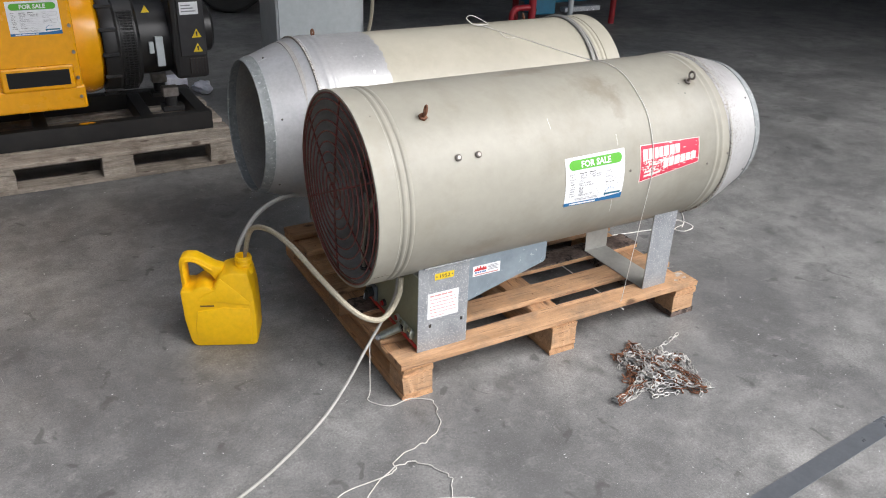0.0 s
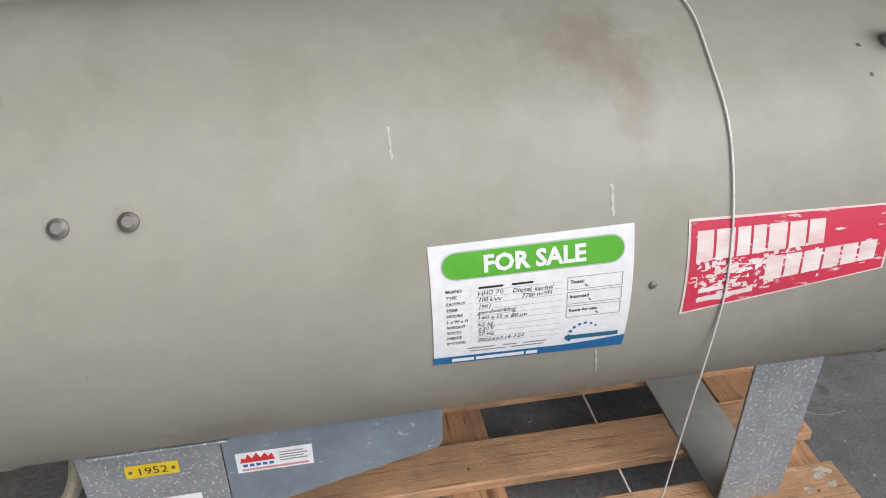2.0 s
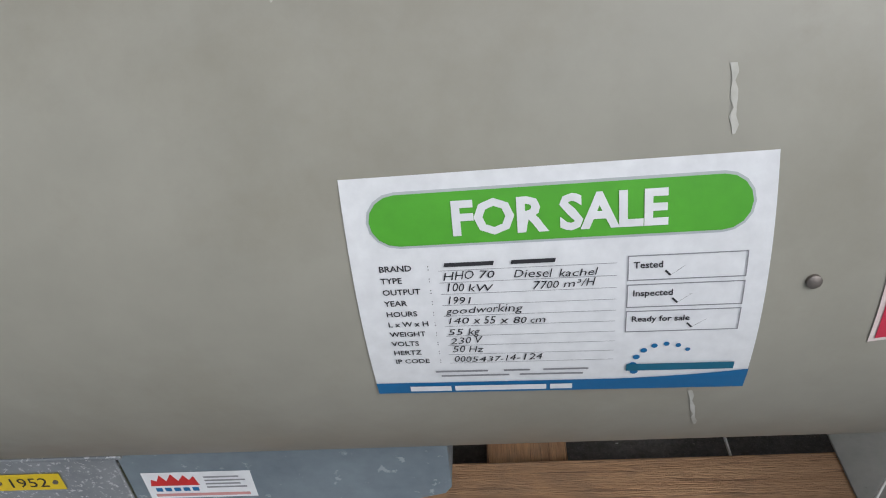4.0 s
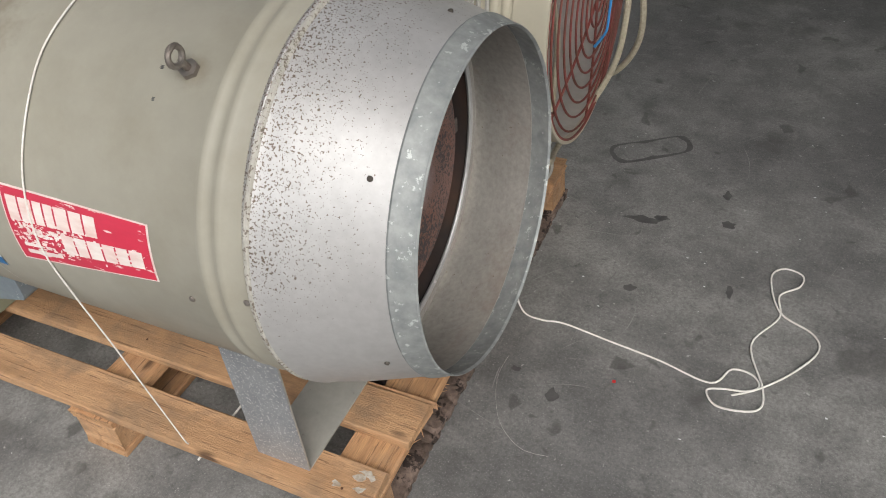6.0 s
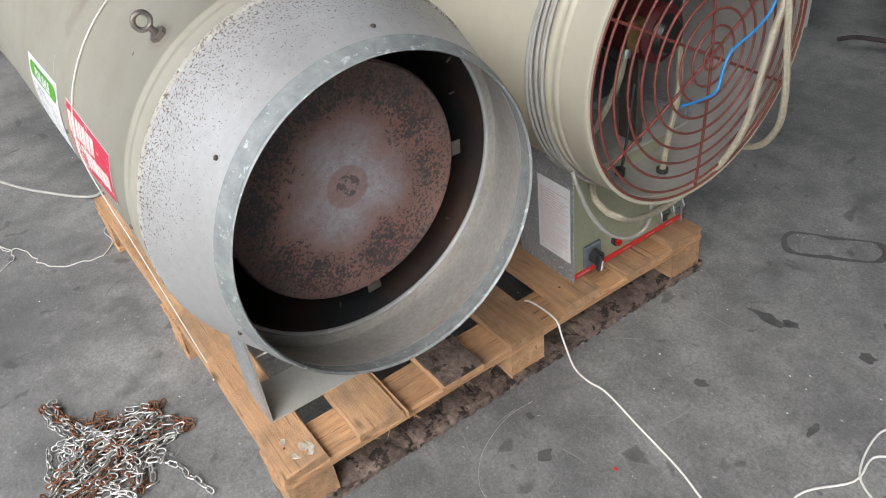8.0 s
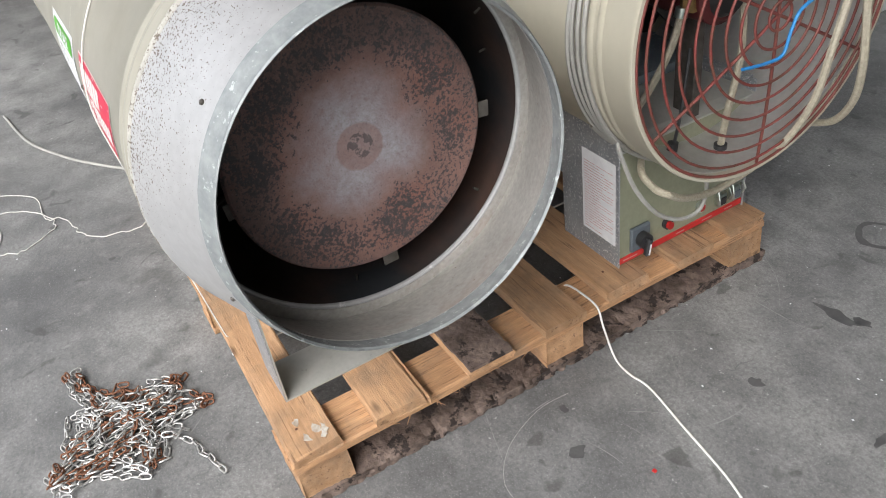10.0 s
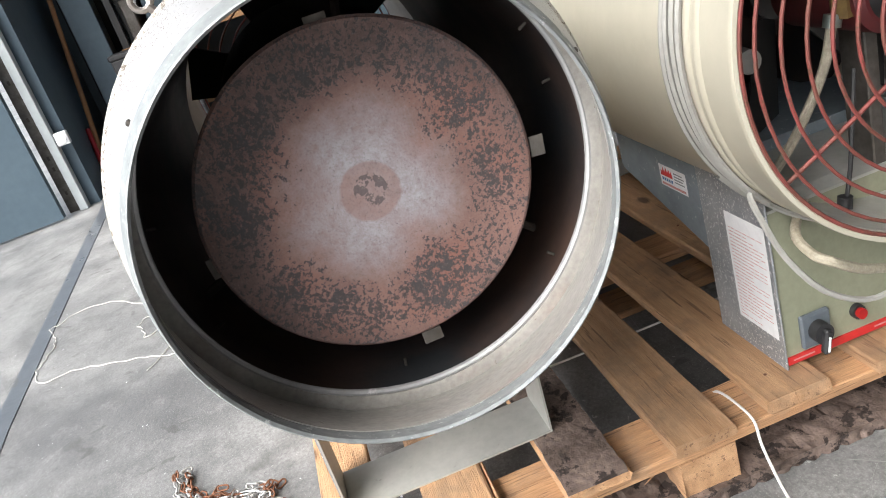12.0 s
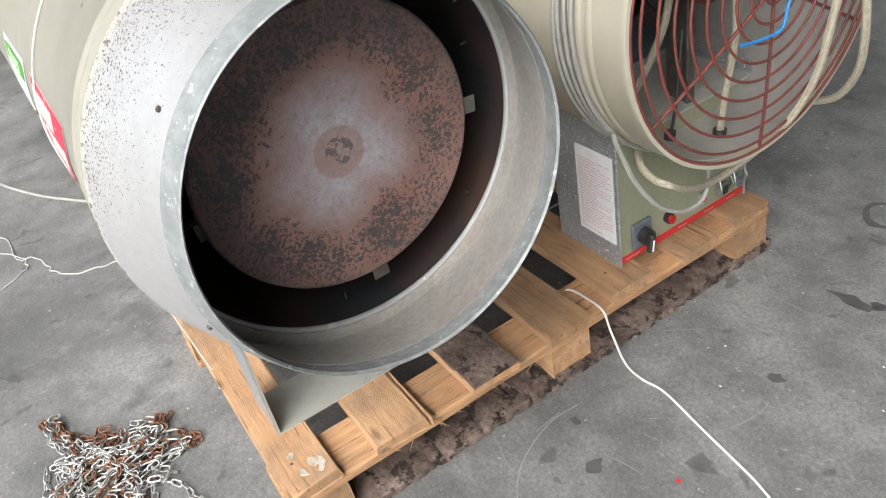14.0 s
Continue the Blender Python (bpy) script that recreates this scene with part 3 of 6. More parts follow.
for i, (y0, y1) in enumerate(BOARDS):
    for x in (0.05, 0.60, 1.15):
        for f in (0.35,):
            if i != 2 and (i + int(x * 10)) % 2:
                part("nail", cylinder((x + 0.012 * (f - 0.5), y0 + (y1 - y0) * f, DECK - 0.003), (x + 0.012 * (f - 0.5), y0 + (y1 - y0) * f, DECK + 0.0010), 0.0026, 8), RUST, pallet)

# ---------------------------------------------------------------- the heaters
R, AXIS = 0.282, 0.63 - DECK


def on_shell(r0=0.0):
    """Bends flat print onto the shell: x along the axis, y degrees round it."""
    def fn(x, deg, z):
        a = radians(deg)
        return (x, -(R + r0) * math.cos(a), AXIS + (R + r0) * math.sin(a))
    return fn


def eye_bolt(x, deg, parent, m=STEEL, turn=0.3):
    a = radians(deg)
    n = Vector((0, -math.cos(a), math.sin(a)))
    c = Vector((x, 0, AXIS)) + n * R
    o = part("eye_bolt", cylinder(c - n * 0.004, c + n * 0.006, 0.0125, 6), m, parent, "rusty eye bolt", True)
    bm = cylinder(c, c + n * 0.02, 0.005, 10)
    s = (Vector((1, 0, 0)) * math.cos(turn) + n.cross(Vector((1, 0, 0))) * math.sin(turn)).normalized()
    ring = [c + n * 0.030 + 0.0115 * (math.cos(t) * n + math.sin(t) * s) for t in (2 * math.pi * k / 20 for k in range(20))]
    part("eye", tube(ring, 0.0038, 8, True, bm), m, o, smooth=True)


def knob(x, deg, r, h, parent, name="rivet", m=STEEL, shell=R):
    a = radians(deg)
    n = Vector((0, -math.cos(a), math.sin(a)))
    c = Vector((x, 0, AXIS)) + n * shell
    bm = cylinder(c - n * 0.003, c + n * h * 0.6, r, 14)
    cylinder(c + n * h * 0.6, c + n * h, r, 14, bm, r * 0.55)
    return part(name, bm, m, parent, smooth=True)


def heater(m, label, second, bs):
    h = thing("heater", (0, 0, 0), label, "heater", "diesel heaters on the pallet", m=m)
    S = 96
    # painted shell with rolled lip, collar and beads; it is hollow
    prof = [(0.008, R - 0.006), (0.004, R - 0.001), (0.005, R + 0.004), (0.010, R + 0.005), (0.016, R + 0.003), (0.068, R + 0.003), (0.071, R)]
    for c in (0.083, 0.104):
        prof += [(c - 0.0075, R), (c - 0.0045, R + 0.0022), (c, R + 0.0033), (c + 0.0045, R + 0.0022), (c + 0.0075, R)]
    prof += [(0.3, R), (0.6, R), (0.9, R)]
    for c in (1.213, 1.238):
        prof += [(c - 0.0085, R), (c - 0.005, R + 0.0022), (c, R + 0.0033), (c + 0.005, R + 0.0022), (c + 0.0085, R)]
    prof += [(1.284, R), (1.284, R - 0.003), (0.9, R - 0.003), (0.5, R - 0.003), (0.1, R - 0.003)]
    part("shell", lathe(prof, S, 0, AXIS, closed=True), CREAM if second else BEIGE_STAINED, h, "beige painted sheet-metal drum with pressed beads", True)
    part("inner_liner", lathe([(0.02, R - 0.0045), (0.45, R - 0.0045), (0.45, R - 0.007), (0.02, R - 0.007)], 64, 0, AXIS, closed=True), INNER, h, smooth=True)
    part("rear_liner", lathe([(0.47, R - 0.006), (0.50, 0.2545), (1.318, 0.2545), (1.318, 0.252), (0.50, 0.252), (0.47, R - 0.012)], 64, 0, AXIS, closed=True), BURNT, h, "burnt brown inner liner", smooth=True)
    part("shell_seam_edge", lathe([(1.2745, R + 0.0005), (1.2755, R + 0.0042), (1.2785, R + 0.0062), (1.2820, R + 0.0062), (1.2836, R + 0.004), (1.2838, R + 0.0005)], S, 0, AXIS, closed=True), CHIPPED, h, "chipped pale edge of the shell", True)
    # outlet, which sits a little tilted
    rise = -0.05 if second else 0.070
    tilt = Matrix(((1, 0, -0.04, 0.04 * AXIS), (-0.033, 1, 0, 0.033 * 1.284), (rise, 0, 1, -rise * 1.284), (0, 0, 0, 1)))
    cone = part("outlet_cone", lathe([(1.276, R + 0.001), (1.284, R + 0.005), (1.290, R + 0.002), (1.300, R - 0.001), (1.345, R - 0.013), (1.436, 0.2380), (1.448, 0.2360), (1.448, 0.2335), (1.345, R - 0.016), (1.29, R - 0.003), (1.276, R - 0.002)], S, 0, AXIS, closed=True), ALU if second else ALU_SPECK, h, "bare aluminium outlet cone" if second else "bare aluminium outlet cone with dark specks", True)
    cone.data.transform(tilt)
    part("cone_lining", lathe([(1.300, R - 0.0050), (1.345, R - 0.0175), (1.436, 0.2340), (1.436, 0.2330), (1.345, R - 0.0190), (1.300, R - 0.0065)], S, 0, AXIS, closed=True), LINING, cone, "dusty grey-brown inside of the cone", True).data.transform(tilt)
    part("inner_bead", lathe([(1.312, 0.2735), (1.318, 0.256), (1.319, 0.2515), (1.323, 0.2495), (1.327, 0.2515), (1.328, 0.256), (1.326, 0.2705)], S, 0, AXIS, closed=True), LINING, cone, smooth=True)
    part("rolled_edge", tube([(1.324, 0.251 * math.cos(t), AXIS + 0.004 + 0.251 * math.sin(t)) for t in (2 * math.pi * k / 96 for k in range(96))], 0.0042, 8, True), ALU, cone, smooth=True)
    part("outlet_band", lathe([(1.436, 0.2390), (1.439, 0.2402), (1.444, 0.2384), (1.463, 0.2305), (1.468, 0.2300), (1.470, 0.2280), (1.466, 0.2260), (1.444, 0.2332), (1.436, 0.2345)], S, 0, AXIS, closed=True), BAND, cone, "spangled zinc rim", True).data.transform(tilt)
    for k in range(6):
        knob(1.412, 40 + 60 * k, 0.0034, 0.0028, cone, "rivet", DULL, 0.2462).data.transform(tilt)
    # fire drum with its round end plate
    drum = part("fire_drum", lathe([(0.50, 0.0), (0.50, 0.15), (0.55, 0.182), (1.318, 0.182), (1.318, 0.0)], 64, 0, AXIS), SOOT_AND_SHADE, h, "sooty steel combustion drum", True)
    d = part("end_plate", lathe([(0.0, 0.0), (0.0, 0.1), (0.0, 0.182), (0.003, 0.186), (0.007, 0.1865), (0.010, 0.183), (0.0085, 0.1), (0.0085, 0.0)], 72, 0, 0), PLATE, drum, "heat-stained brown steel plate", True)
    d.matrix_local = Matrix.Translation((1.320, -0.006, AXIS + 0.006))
    for k, a in enumerate((90, 185, 272, 356)):
        c = Vector((1.322, 0.193 * math.cos(radians(a)), AXIS + 0.193 * math.sin(radians(a))))
        bm = box(-0.001, 0.002, -0.011, 0.006, -0.012, 0.012, 0.0006)
        bm.transform(Matrix.Translation(c) @ Matrix.Rotation(radians(a), 4, "X"))
        part("plate_tab", bm, DULL, drum, "small grey steel tab")
    for a in (8, 27, 50, 128, 171, 205, 262, 318):
        p = Vector((1.285 - 0.02 * (a % 3), 0.2535 * math.cos(radians(a)), AXIS + 0.2535 * math.sin(radians(a))))
        part("liner_screw", cylinder(p, p + (Vector((p.x, 0, AXIS)) - p) * 0.05, 0.0020, 8), DULL, drum)
    for a in (80, 200, 320):
        p = Vector((1.2, 0.175 * math.cos(radians(a)), AXIS + 0.17 * math.sin(radians(a))))
        q = Vector((1.2, 0.253 * math.cos(radians(a)), AXIS + 0.253 * math.sin(radians(a))))
        part("drum_stay", cylinder(p, q, 0.006, 8), SOOT_AND_SHADE, drum)
    # intake guard: rings and spokes of red wire
    guard = part("guard_rim", tube([(0.006, 0.277 * math.cos(t), AXIS + 0.277 * math.sin(t)) for t in (2 * math.pi * k / 72 for k in range(72))], 0.0028, 6, True), RED_WIRE, h, "rusty red wire guard", True)
    for i in range(9):
        r = 0.024 + 0.0295 * i
        x = -0.014 * (1 - (r / 0.277) ** 2) + 0.006
        part("guard_ring", tube([(x, r * math.cos(t), AXIS + r * math.sin(t)) for t in (2 * math.pi * k / 56 for k in range(56))], 0.0024, 6, True), RED_WIRE, guard, smooth=True)
    for a in (35, 95, 155) if not second else (30, 88, 150):
        pts = [(-0.014 * (1 - (s / 0.277) ** 2) + 0.010, s * math.cos(radians(a)), AXIS + s * math.sin(radians(a))) for s in (0.277 * (k / 5 - 1) for k in range(11))]
        part("guard_spoke", tube(pts, 0.0028, 6), RED_WIRE, guard, smooth=True)
    # fan motor, fan and burner inside
    motor = part("fan_motor", lathe([(0.10, 0.0), (0.10, 0.045), (0.108, 0.055), (0.27, 0.056), (0.27, 0.0)], 28, 0, AXIS + 0.01), DARK_RED, h, "dark red fan motor", True)
    part("motor_cap", lathe([(0.086, 0.0), (0.086, 0.03), (0.1, 0.04), (0.1, 0.0)], 24, 0, AXIS + 0.01), BLACK_PAINT, motor, smooth=True)
    part("motor_bracket", box(0.15, 0.20, -0.010, 0.010, AXIS - 0.27, AXIS - 0.04, 0.002), DULL, motor)
    part("fan_hub", lathe([(0.27, 0.0), (0.27, 0.02), (0.33, 0.02), (0.33, 0.05), (0.39, 0.05), (0.39, 0.0)], 24, 0, AXIS + 0.01), BLACK_PAINT, motor, smooth=True)
    for k in range(6):
        bm = prism([(-0.035, 0.05), (0.035, 0.05), (0.075, 0.25), (-0.075, 0.25)], -0.0015, 0.0015, "y")
        bm.transform(Matrix.Translation((0.36, 0, AXIS + 0.01)) @ Matrix.Rotation(radians(60 * k + 10), 4, "X") @ Matrix.Rotation(radians(55), 4, "Z"))
        part("fan_blade", bm, BLACK_PAINT, motor)
    part("inner_hose", tube(smooth_path([(0.17, 0.165, AXIS - 0.212), (0.15, 0.125, AXIS - 0.15), (0.135, 0.085, AXIS - 0.07), (0.135, 0.065, AXIS - 0.01)]), 0.0066, 8), HOSE, h, "braided hose", smooth=True)
    part("hose_clamp", cylinder((0.135, 0.067, AXIS - 0.02), (0.135, 0.063, AXIS - 0.004), 0.0115, 12), CHROME, h, smooth=True)
    part("inner_hose", tube(smooth_path([(0.085, 0.0, AXIS - 0.272), (0.08, -0.004, AXIS - 0.20), (0.085, -0.03, AXIS - 0.09), (0.12, -0.055, AXIS + 0.03)]), 0.0066, 8), HOSE, h, "braided hose", smooth=True)
    part("hose_grommet", cylinder((0.085, 0.0, AXIS - 0.277), (0.085, 0.0, AXIS - 0.266), 0.0120, 16), BLACK, h, smooth=True)
    part("inner_lead", tube(smooth_path([(0.12, 0.085, AXIS - 0.262), (0.12, 0.07, AXIS - 0.20), (0.13, 0.045, AXIS - 0.08)]), 0.003, 6), BLACK, h, smooth=True)
    part("lead_grommet", cylinder((0.12, 0.086, AXIS - 0.266), (0.12, 0.083, AXIS - 0.245), 0.010, 12), BLACK, h, smooth=True)
    part("ignition_cap", cylinder((0.20, 0.17, AXIS - 0.03), (0.15, 0.175, AXIS - 0.03), 0.016, 16), CABLE, h, "grey plastic cap", smooth=True)
    part("filter_cup", cylinder((0.16, -0.07, AXIS - 0.02), (0.16, -0.07, AXIS + 0.05), 0.028, 18), BLACK, h, smooth=True)
    part("fitting", cylinder((0.13, 0.05, AXIS - 0.01), (0.13, 0.05, AXIS + 0.05), 0.018, 6), BRASS, h)
    # burner housing underneath
    hb = part("housing", box(0.179, 0.344, -0.186, 0.186, 0.002, 0.262, 0.002), OLIVE, h, "olive control housing", False)
    part("front_plate", box(0.174, 0.347, -0.190, -0.1865, 0.0, 0.291, 0.001), GALV, hb, "spangled galvanised front plate")
    part("plate_flange", box(0.19, 0.36, -0.198, -0.170, 0.288, 0.2925, 0.001), GALV, hb)
    part("rear_plate", box(0.174, 0.347, 0.1865, 0.190, 0.0, 0.291, 0.001), GALV, hb)
    part("top_tray", prism([(0.176, 0.262), (0.2, 0.268), (0.346, 0.268), (0.346, 0.2635), (0.176, 0.2635 - 0.006)], -0.185, 0.185, "y"), GALV_PLAIN, hb)
    part("red_strip", box(0.1765, 0.179, -0.185, 0.185, 0.006, 0.019), RED_INK, hb, "red printed strip")
    for u0, u1 in ((0.135, 0.175), (-0.005, 0.02), (-0.09, -0.06), (-0.155, -0.13)):
        part("strip_print", box(0.1758, 0.1764, u0, u1, 0.0115, 0.0138), PINK_INK, hb)
    sw = part("switch_plate", box(0.169, 0.179, 0.104, 0.158, 0.026, 0.082, 0.003), GREY_PLATE, hb, "square rotary switch plate")
    part("switch_knob", cylinder((0.169, 0.131, 0.054), (0.152, 0.131, 0.054), 0.017, 20), BLACK, sw, smooth=True)
    bm = box(-0.006, 0.006, -0.0065, 0.0065, -0.029, 0.010, 0.003)
    bm.transform(Matrix.Translation((0.148, 0.131, 0.054)) @ Matrix.Rotation(radians(12), 4, "X"))
    part("switch_handle", bm, BLACK, sw)
    bm = box(-0.0008, 0.0008, -0.0016, 0.0016, -0.024, 0.0)
    bm.transform(Matrix.Translation((0.1412, 0.131, 0.054)) @ Matrix.Rotation(radians(12), 4, "X"))
    part("switch_mark", bm, WHITE, sw)
    for y in (0.05, -0.05):
        bt = part("button_collar", cylinder((0.179, y, 0.052), (0.170, y, 0.052), 0.012, 18), BLACK if y > 0 else CHROME, hb, smooth=True)
        part("button", cylinder((0.170, y, 0.052), (0.163 if y > 0 else 0.168, y, 0.052), 0.0085, 18), RED_PLASTIC, bt, smooth=True)
    for y in (-0.108, -0.152):
        so = part("plug_socket", box(0.163, 0.179, y - 0.013, y + 0.013, 0.035, 0.066, 0.005, seg=2), CHROME, hb, "metal plug socket")
        part("socket_face", box(0.1605, 0.1632, y - 0.008, y + 0.008, 0.041, 0.059, 0.001), BLACK if y > -0.12 else GREY_PLATE, so)
        part("socket_latch", tube([(0.165, y - 0.018, 0.045), (0.158, y - 0.019, 0.06), (0.165, y - 0.016, 0.076), (0.165, y + 0.016, 0.076), (0.158, y + 0.019, 0.06), (0.165, y + 0.018, 0.045)], 0.0022, 6), CHROME, so)
    # tapered air duct beside the housing
    duct = part("air_duct", prism([(0.3475, 0.139), (0.3475, 0.286), (0.634, 0.286), (0.634, 0.224), (0.628, 0.215)], -0.186, 0.186, "y", bev=0.001), GALV_BLUE, h, "blue-grey galvanised tapered duct")
    hb.location.x = duct.location.x = bs
    if second:
        hb.scale.y, hb.location.y = 0.89, 0.021
    # bracket
    leg = part("support_bracket", prism([(-0.190, 0.292), (-0.190, 0.0005), (0.140, 0.0005), (0.150, 0.292), (0.1475, 0.292), (0.137, 0.0035), (-0.187, 0.0035), (-0.187, 0.292)], 1.080, 1.186, "x"), GALV_PLAIN, h, "galvanised sheet-metal U bracket")
    part("bracket_face", box(1.080, 1.186, -0.1912, -0.1902, 0.001, 0.291), GALV, leg, "white-bloomed galvanised face")
    part("bracket_flange", box(1.085, 1.20, -0.190, -0.160, 0.289, 0.2925, 0.0005), GALV, leg)
    for x in (1.095, 1.175):
        part("bracket_bolt", cylinder((x, -0.178, 0.283), (x, -0.178, 0.298), 0.005, 6), STEEL, leg)
    # bolts and rivets
    for x in (0.195 + 0.0, 1.162) if not second else (0.205, 1.148):
        eye_bolt(x, 57, h, RUST if second or x < 0.5 else STEEL, 1.6 if x > 0.5 else 1.2)
    if not second:
        for x in (0.258, 0.321):
            knob(x, 30.4, 0.0098, 0.008, h, "bolt_head", STEEL)
    for x, a in ((0.851, 5), (1.181, -0.5), (1.268, 4), (0.05, 62), (0.05, -38), (0.085, -38)):
        knob(x, a, 0.0042, 0.003, h)
    part("collar_seam", rolled(bar(0.008, 0.068, -39.6, -39.2, nx=2), on_shell(0.0042)), SOOT_AND_SHADE, h)
    return h, hb, duct, cone


# fleck-covered cone metal and the heat-stained plate
def speck_cone():
    m = mat("speckled_aluminium", (0.56, 0.56, 0.56), (0.48, 0.48, 0.48), 7, (0.42, 0.55), 0.55, 0.03, 90, grain=0.12)
    n, l = m.node_tree.nodes, m.node_tree.links
    b = n["Principled BSDF"]
    old = b.inputs["Base Color"].links[0].from_socket
    tc, sep = n.new("ShaderNodeTexCoord"), n.new("ShaderNodeSeparateXYZ")
    l.new(tc.outputs["Object"], sep.inputs[0])
    near = n.new("ShaderNodeMapRange")
    near.inputs[1].default_value, near.inputs[2].default_value, near.inputs[3].default_value, near.inputs[4].default_value = 1.275, 1.43, 0.515, 0.66
    l.new(sep.outputs[0], near.inputs[0])
    up = n.new("ShaderNodeMapRange")
    up.inputs[1].default_value, up.inputs[2].default_value, up.inputs[3].default_value, up.inputs[4].default_value = 0.38, 0.58, 0.25, 0.035
    l.new(sep.outputs[2], up.inputs[0])
    lim = n.new("ShaderNodeMath")
    l.new(near.outputs[0], lim.inputs[0])
    l.new(up.outputs[0], lim.inputs[1])
    tx = n.new("ShaderNodeTexNoise")
    tx.inputs["Scale"].default_value, tx.inputs["Detail"].default_value, tx.inputs["Roughness"].default_value = 330, 3, 0.6
    l.new(tc.outputs["Object"], tx.inputs["Vector"])
    gt = n.new("ShaderNodeMath")
    gt.operation = "GREATER_THAN"
    l.new(tx.outputs[0], gt.inputs[0])
    l.new(lim.outputs[0], gt.inputs[1])
    x = n.new("ShaderNodeMix")
    x.data_type = "RGBA"
    l.new(gt.outputs[0], x.inputs[0])
    l.new(old, x.inputs[6])
    x.inputs[7].default_value = (0.17, 0.135, 0.11, 1)
    l.new(x.outputs[2], b.inputs["Base Color"])
    return m


def stained_plate():
    m = mat("heat_stained_steel", (0.265, 0.150, 0.126), (0.195, 0.116, 0.10), 8, (0.5, 0.75), 0.15, 0.1, 60)
    n, l = m.node_tree.nodes, m.node_tree.links
    b = n["Principled BSDF"]
    old = b.inputs["Base Color"].links[0].from_socket
    tc, sep, ln = n.new("ShaderNodeTexCoord"), n.new("ShaderNodeSeparateXYZ"), n.new("ShaderNodeVectorMath")
    ln.operation = "LENGTH"
    l.new(tc.outputs["Object"], ln.inputs[0])

    def node_noise(sc, det, ro):
        t = n.new("ShaderNodeTexNoise")
        t.inputs["Scale"].default_value, t.inputs["Detail"].default_value, t.inputs["Roughness"].default_value = sc, det, ro
        l.new(tc.outputs["Object"], t.inputs["Vector"])
        return t.outputs[0]

    def span(src, a, c, lo=0.0, hi=1.0):
        r = n.new("ShaderNodeMapRange")
        r.inputs[1].default_value, r.inputs[2].default_value, r.inputs[3].default_value, r.inputs[4].default_value = a, c, lo, hi
        l.new(src, r.inputs[0])
        return r.outputs[0]

    def op(kind, a, c):
        q = n.new("ShaderNodeMath")
        q.operation = kind
        for s, v in zip(q.inputs, (a, c)):
            if isinstance(v, float):
                s.default_value = v
            else:
                l.new(v, s)
        return q.outputs[0]

    def over(fac, under, colour):
        x = n.new("ShaderNodeMix")
        x.data_type = "RGBA"
        l.new(fac, x.inputs[0])
        l.new(under, x.inputs[6])
        x.inputs[7].default_value = (*colour, 1)
        return x.outputs[2]

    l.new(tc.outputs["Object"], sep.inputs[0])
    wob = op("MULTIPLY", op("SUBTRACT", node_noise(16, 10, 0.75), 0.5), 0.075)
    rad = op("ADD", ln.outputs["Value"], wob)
    # mottling and the drum's shade, put into the colour towards top and one side
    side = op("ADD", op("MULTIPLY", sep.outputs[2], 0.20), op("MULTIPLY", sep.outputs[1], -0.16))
    shade_lean = op("ADD", rad, side)
    grain_ = node_noise(420, 4, 0.75)
    grey = op("MULTIPLY", op("MULTIPLY", span(op("ADD", ln.outputs["Value"], op("MULTIPLY", wob, 0.12)), 0.0335, 0.0365, 0.38, 1.0), span(rad, 0.112, 0.045)), span(node_noise(90, 9, 0.8), 0.34, 0.60, 0.35, 1.0))
    col = over(op("MULTIPLY", op("LESS_THAN", op("ADD", ln.outputs["Value"], op("MULTIPLY", wob, 0.12)), 0.035), span(node_noise(50, 8, 0.75), 0.38, 0.62, 0.05, 0.65)), old, (0.33, 0.19, 0.155))
    col = over(grey, col, (0.39, 0.385, 0.42))
    rusty = op("MULTIPLY", span(node_noise(11, 9, 0.72), 0.47, 0.66), span(rad, 0.02, 0.13, 0.15, 0.75))
    col = over(rusty, col, (0.24, 0.105, 0.075))
    dark = op("MULTIPLY", span(shade_lean, 0.128, 0.165), span(node_noise(60, 10, 0.8), 0.30, 0.62, 0.35, 1.0))
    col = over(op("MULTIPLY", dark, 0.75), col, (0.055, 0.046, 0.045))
    pale = op("MULTIPLY", op("MULTIPLY", span(node_noise(75, 9, 0.8), 0.55, 0.68), span(shade_lean, 0.13, 0.16)), 0.5)
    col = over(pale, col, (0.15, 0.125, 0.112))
    limit = op("ADD", span(rad, 0.075, 0.13, 0.70, 0.505), span(rad, 0.15, 0.18, 0.0, 0.05))
    limit = op("ADD", limit, span(node_noise(14, 8, 0.7), 0.36, 0.62, 0.055, -0.055))
    flake = op("GREATER_THAN", node_noise(190, 7, 0.72), limit)
    col = over(op("MULTIPLY", flake, 0.92), col, (0.048, 0.043, 0.046))
    lumps = op("GREATER_THAN", node_noise(70, 8, 0.7), op("ADD", limit, 0.055))
    col = over(op("MULTIPLY", lumps, 0.9), col, (0.052, 0.048, 0.052))
    mid = op("MULTIPLY", op("GREATER_THAN", node_noise(62, 5, 0.65), 0.51), op("LESS_THAN", op("ADD", ln.outputs["Value"], op("MULTIPLY", wob, 0.3)), 0.022))
    col = over(op("MULTIPLY", mid, 0.75), col, (0.075, 0.065, 0.068))
    col = over(span(grain_, 0.56, 0.74, 0.0, 0.45), col, (0.27, 0.24, 0.235))
    col = over(span(grain_, 0.46, 0.28, 0.0, 0.5), col, (0.055, 0.042, 0.04))
    l.new(col, b.inputs["Base Color"])
    bp = n.new("ShaderNodeBump")
    bp.inputs["Strength"].default_value, bp.inputs["Distance"].default_value = 0.35, 0.002
    l.new(op("ADD", op("MULTIPLY", flake, 0.6), grain_), bp.inputs["Height"])
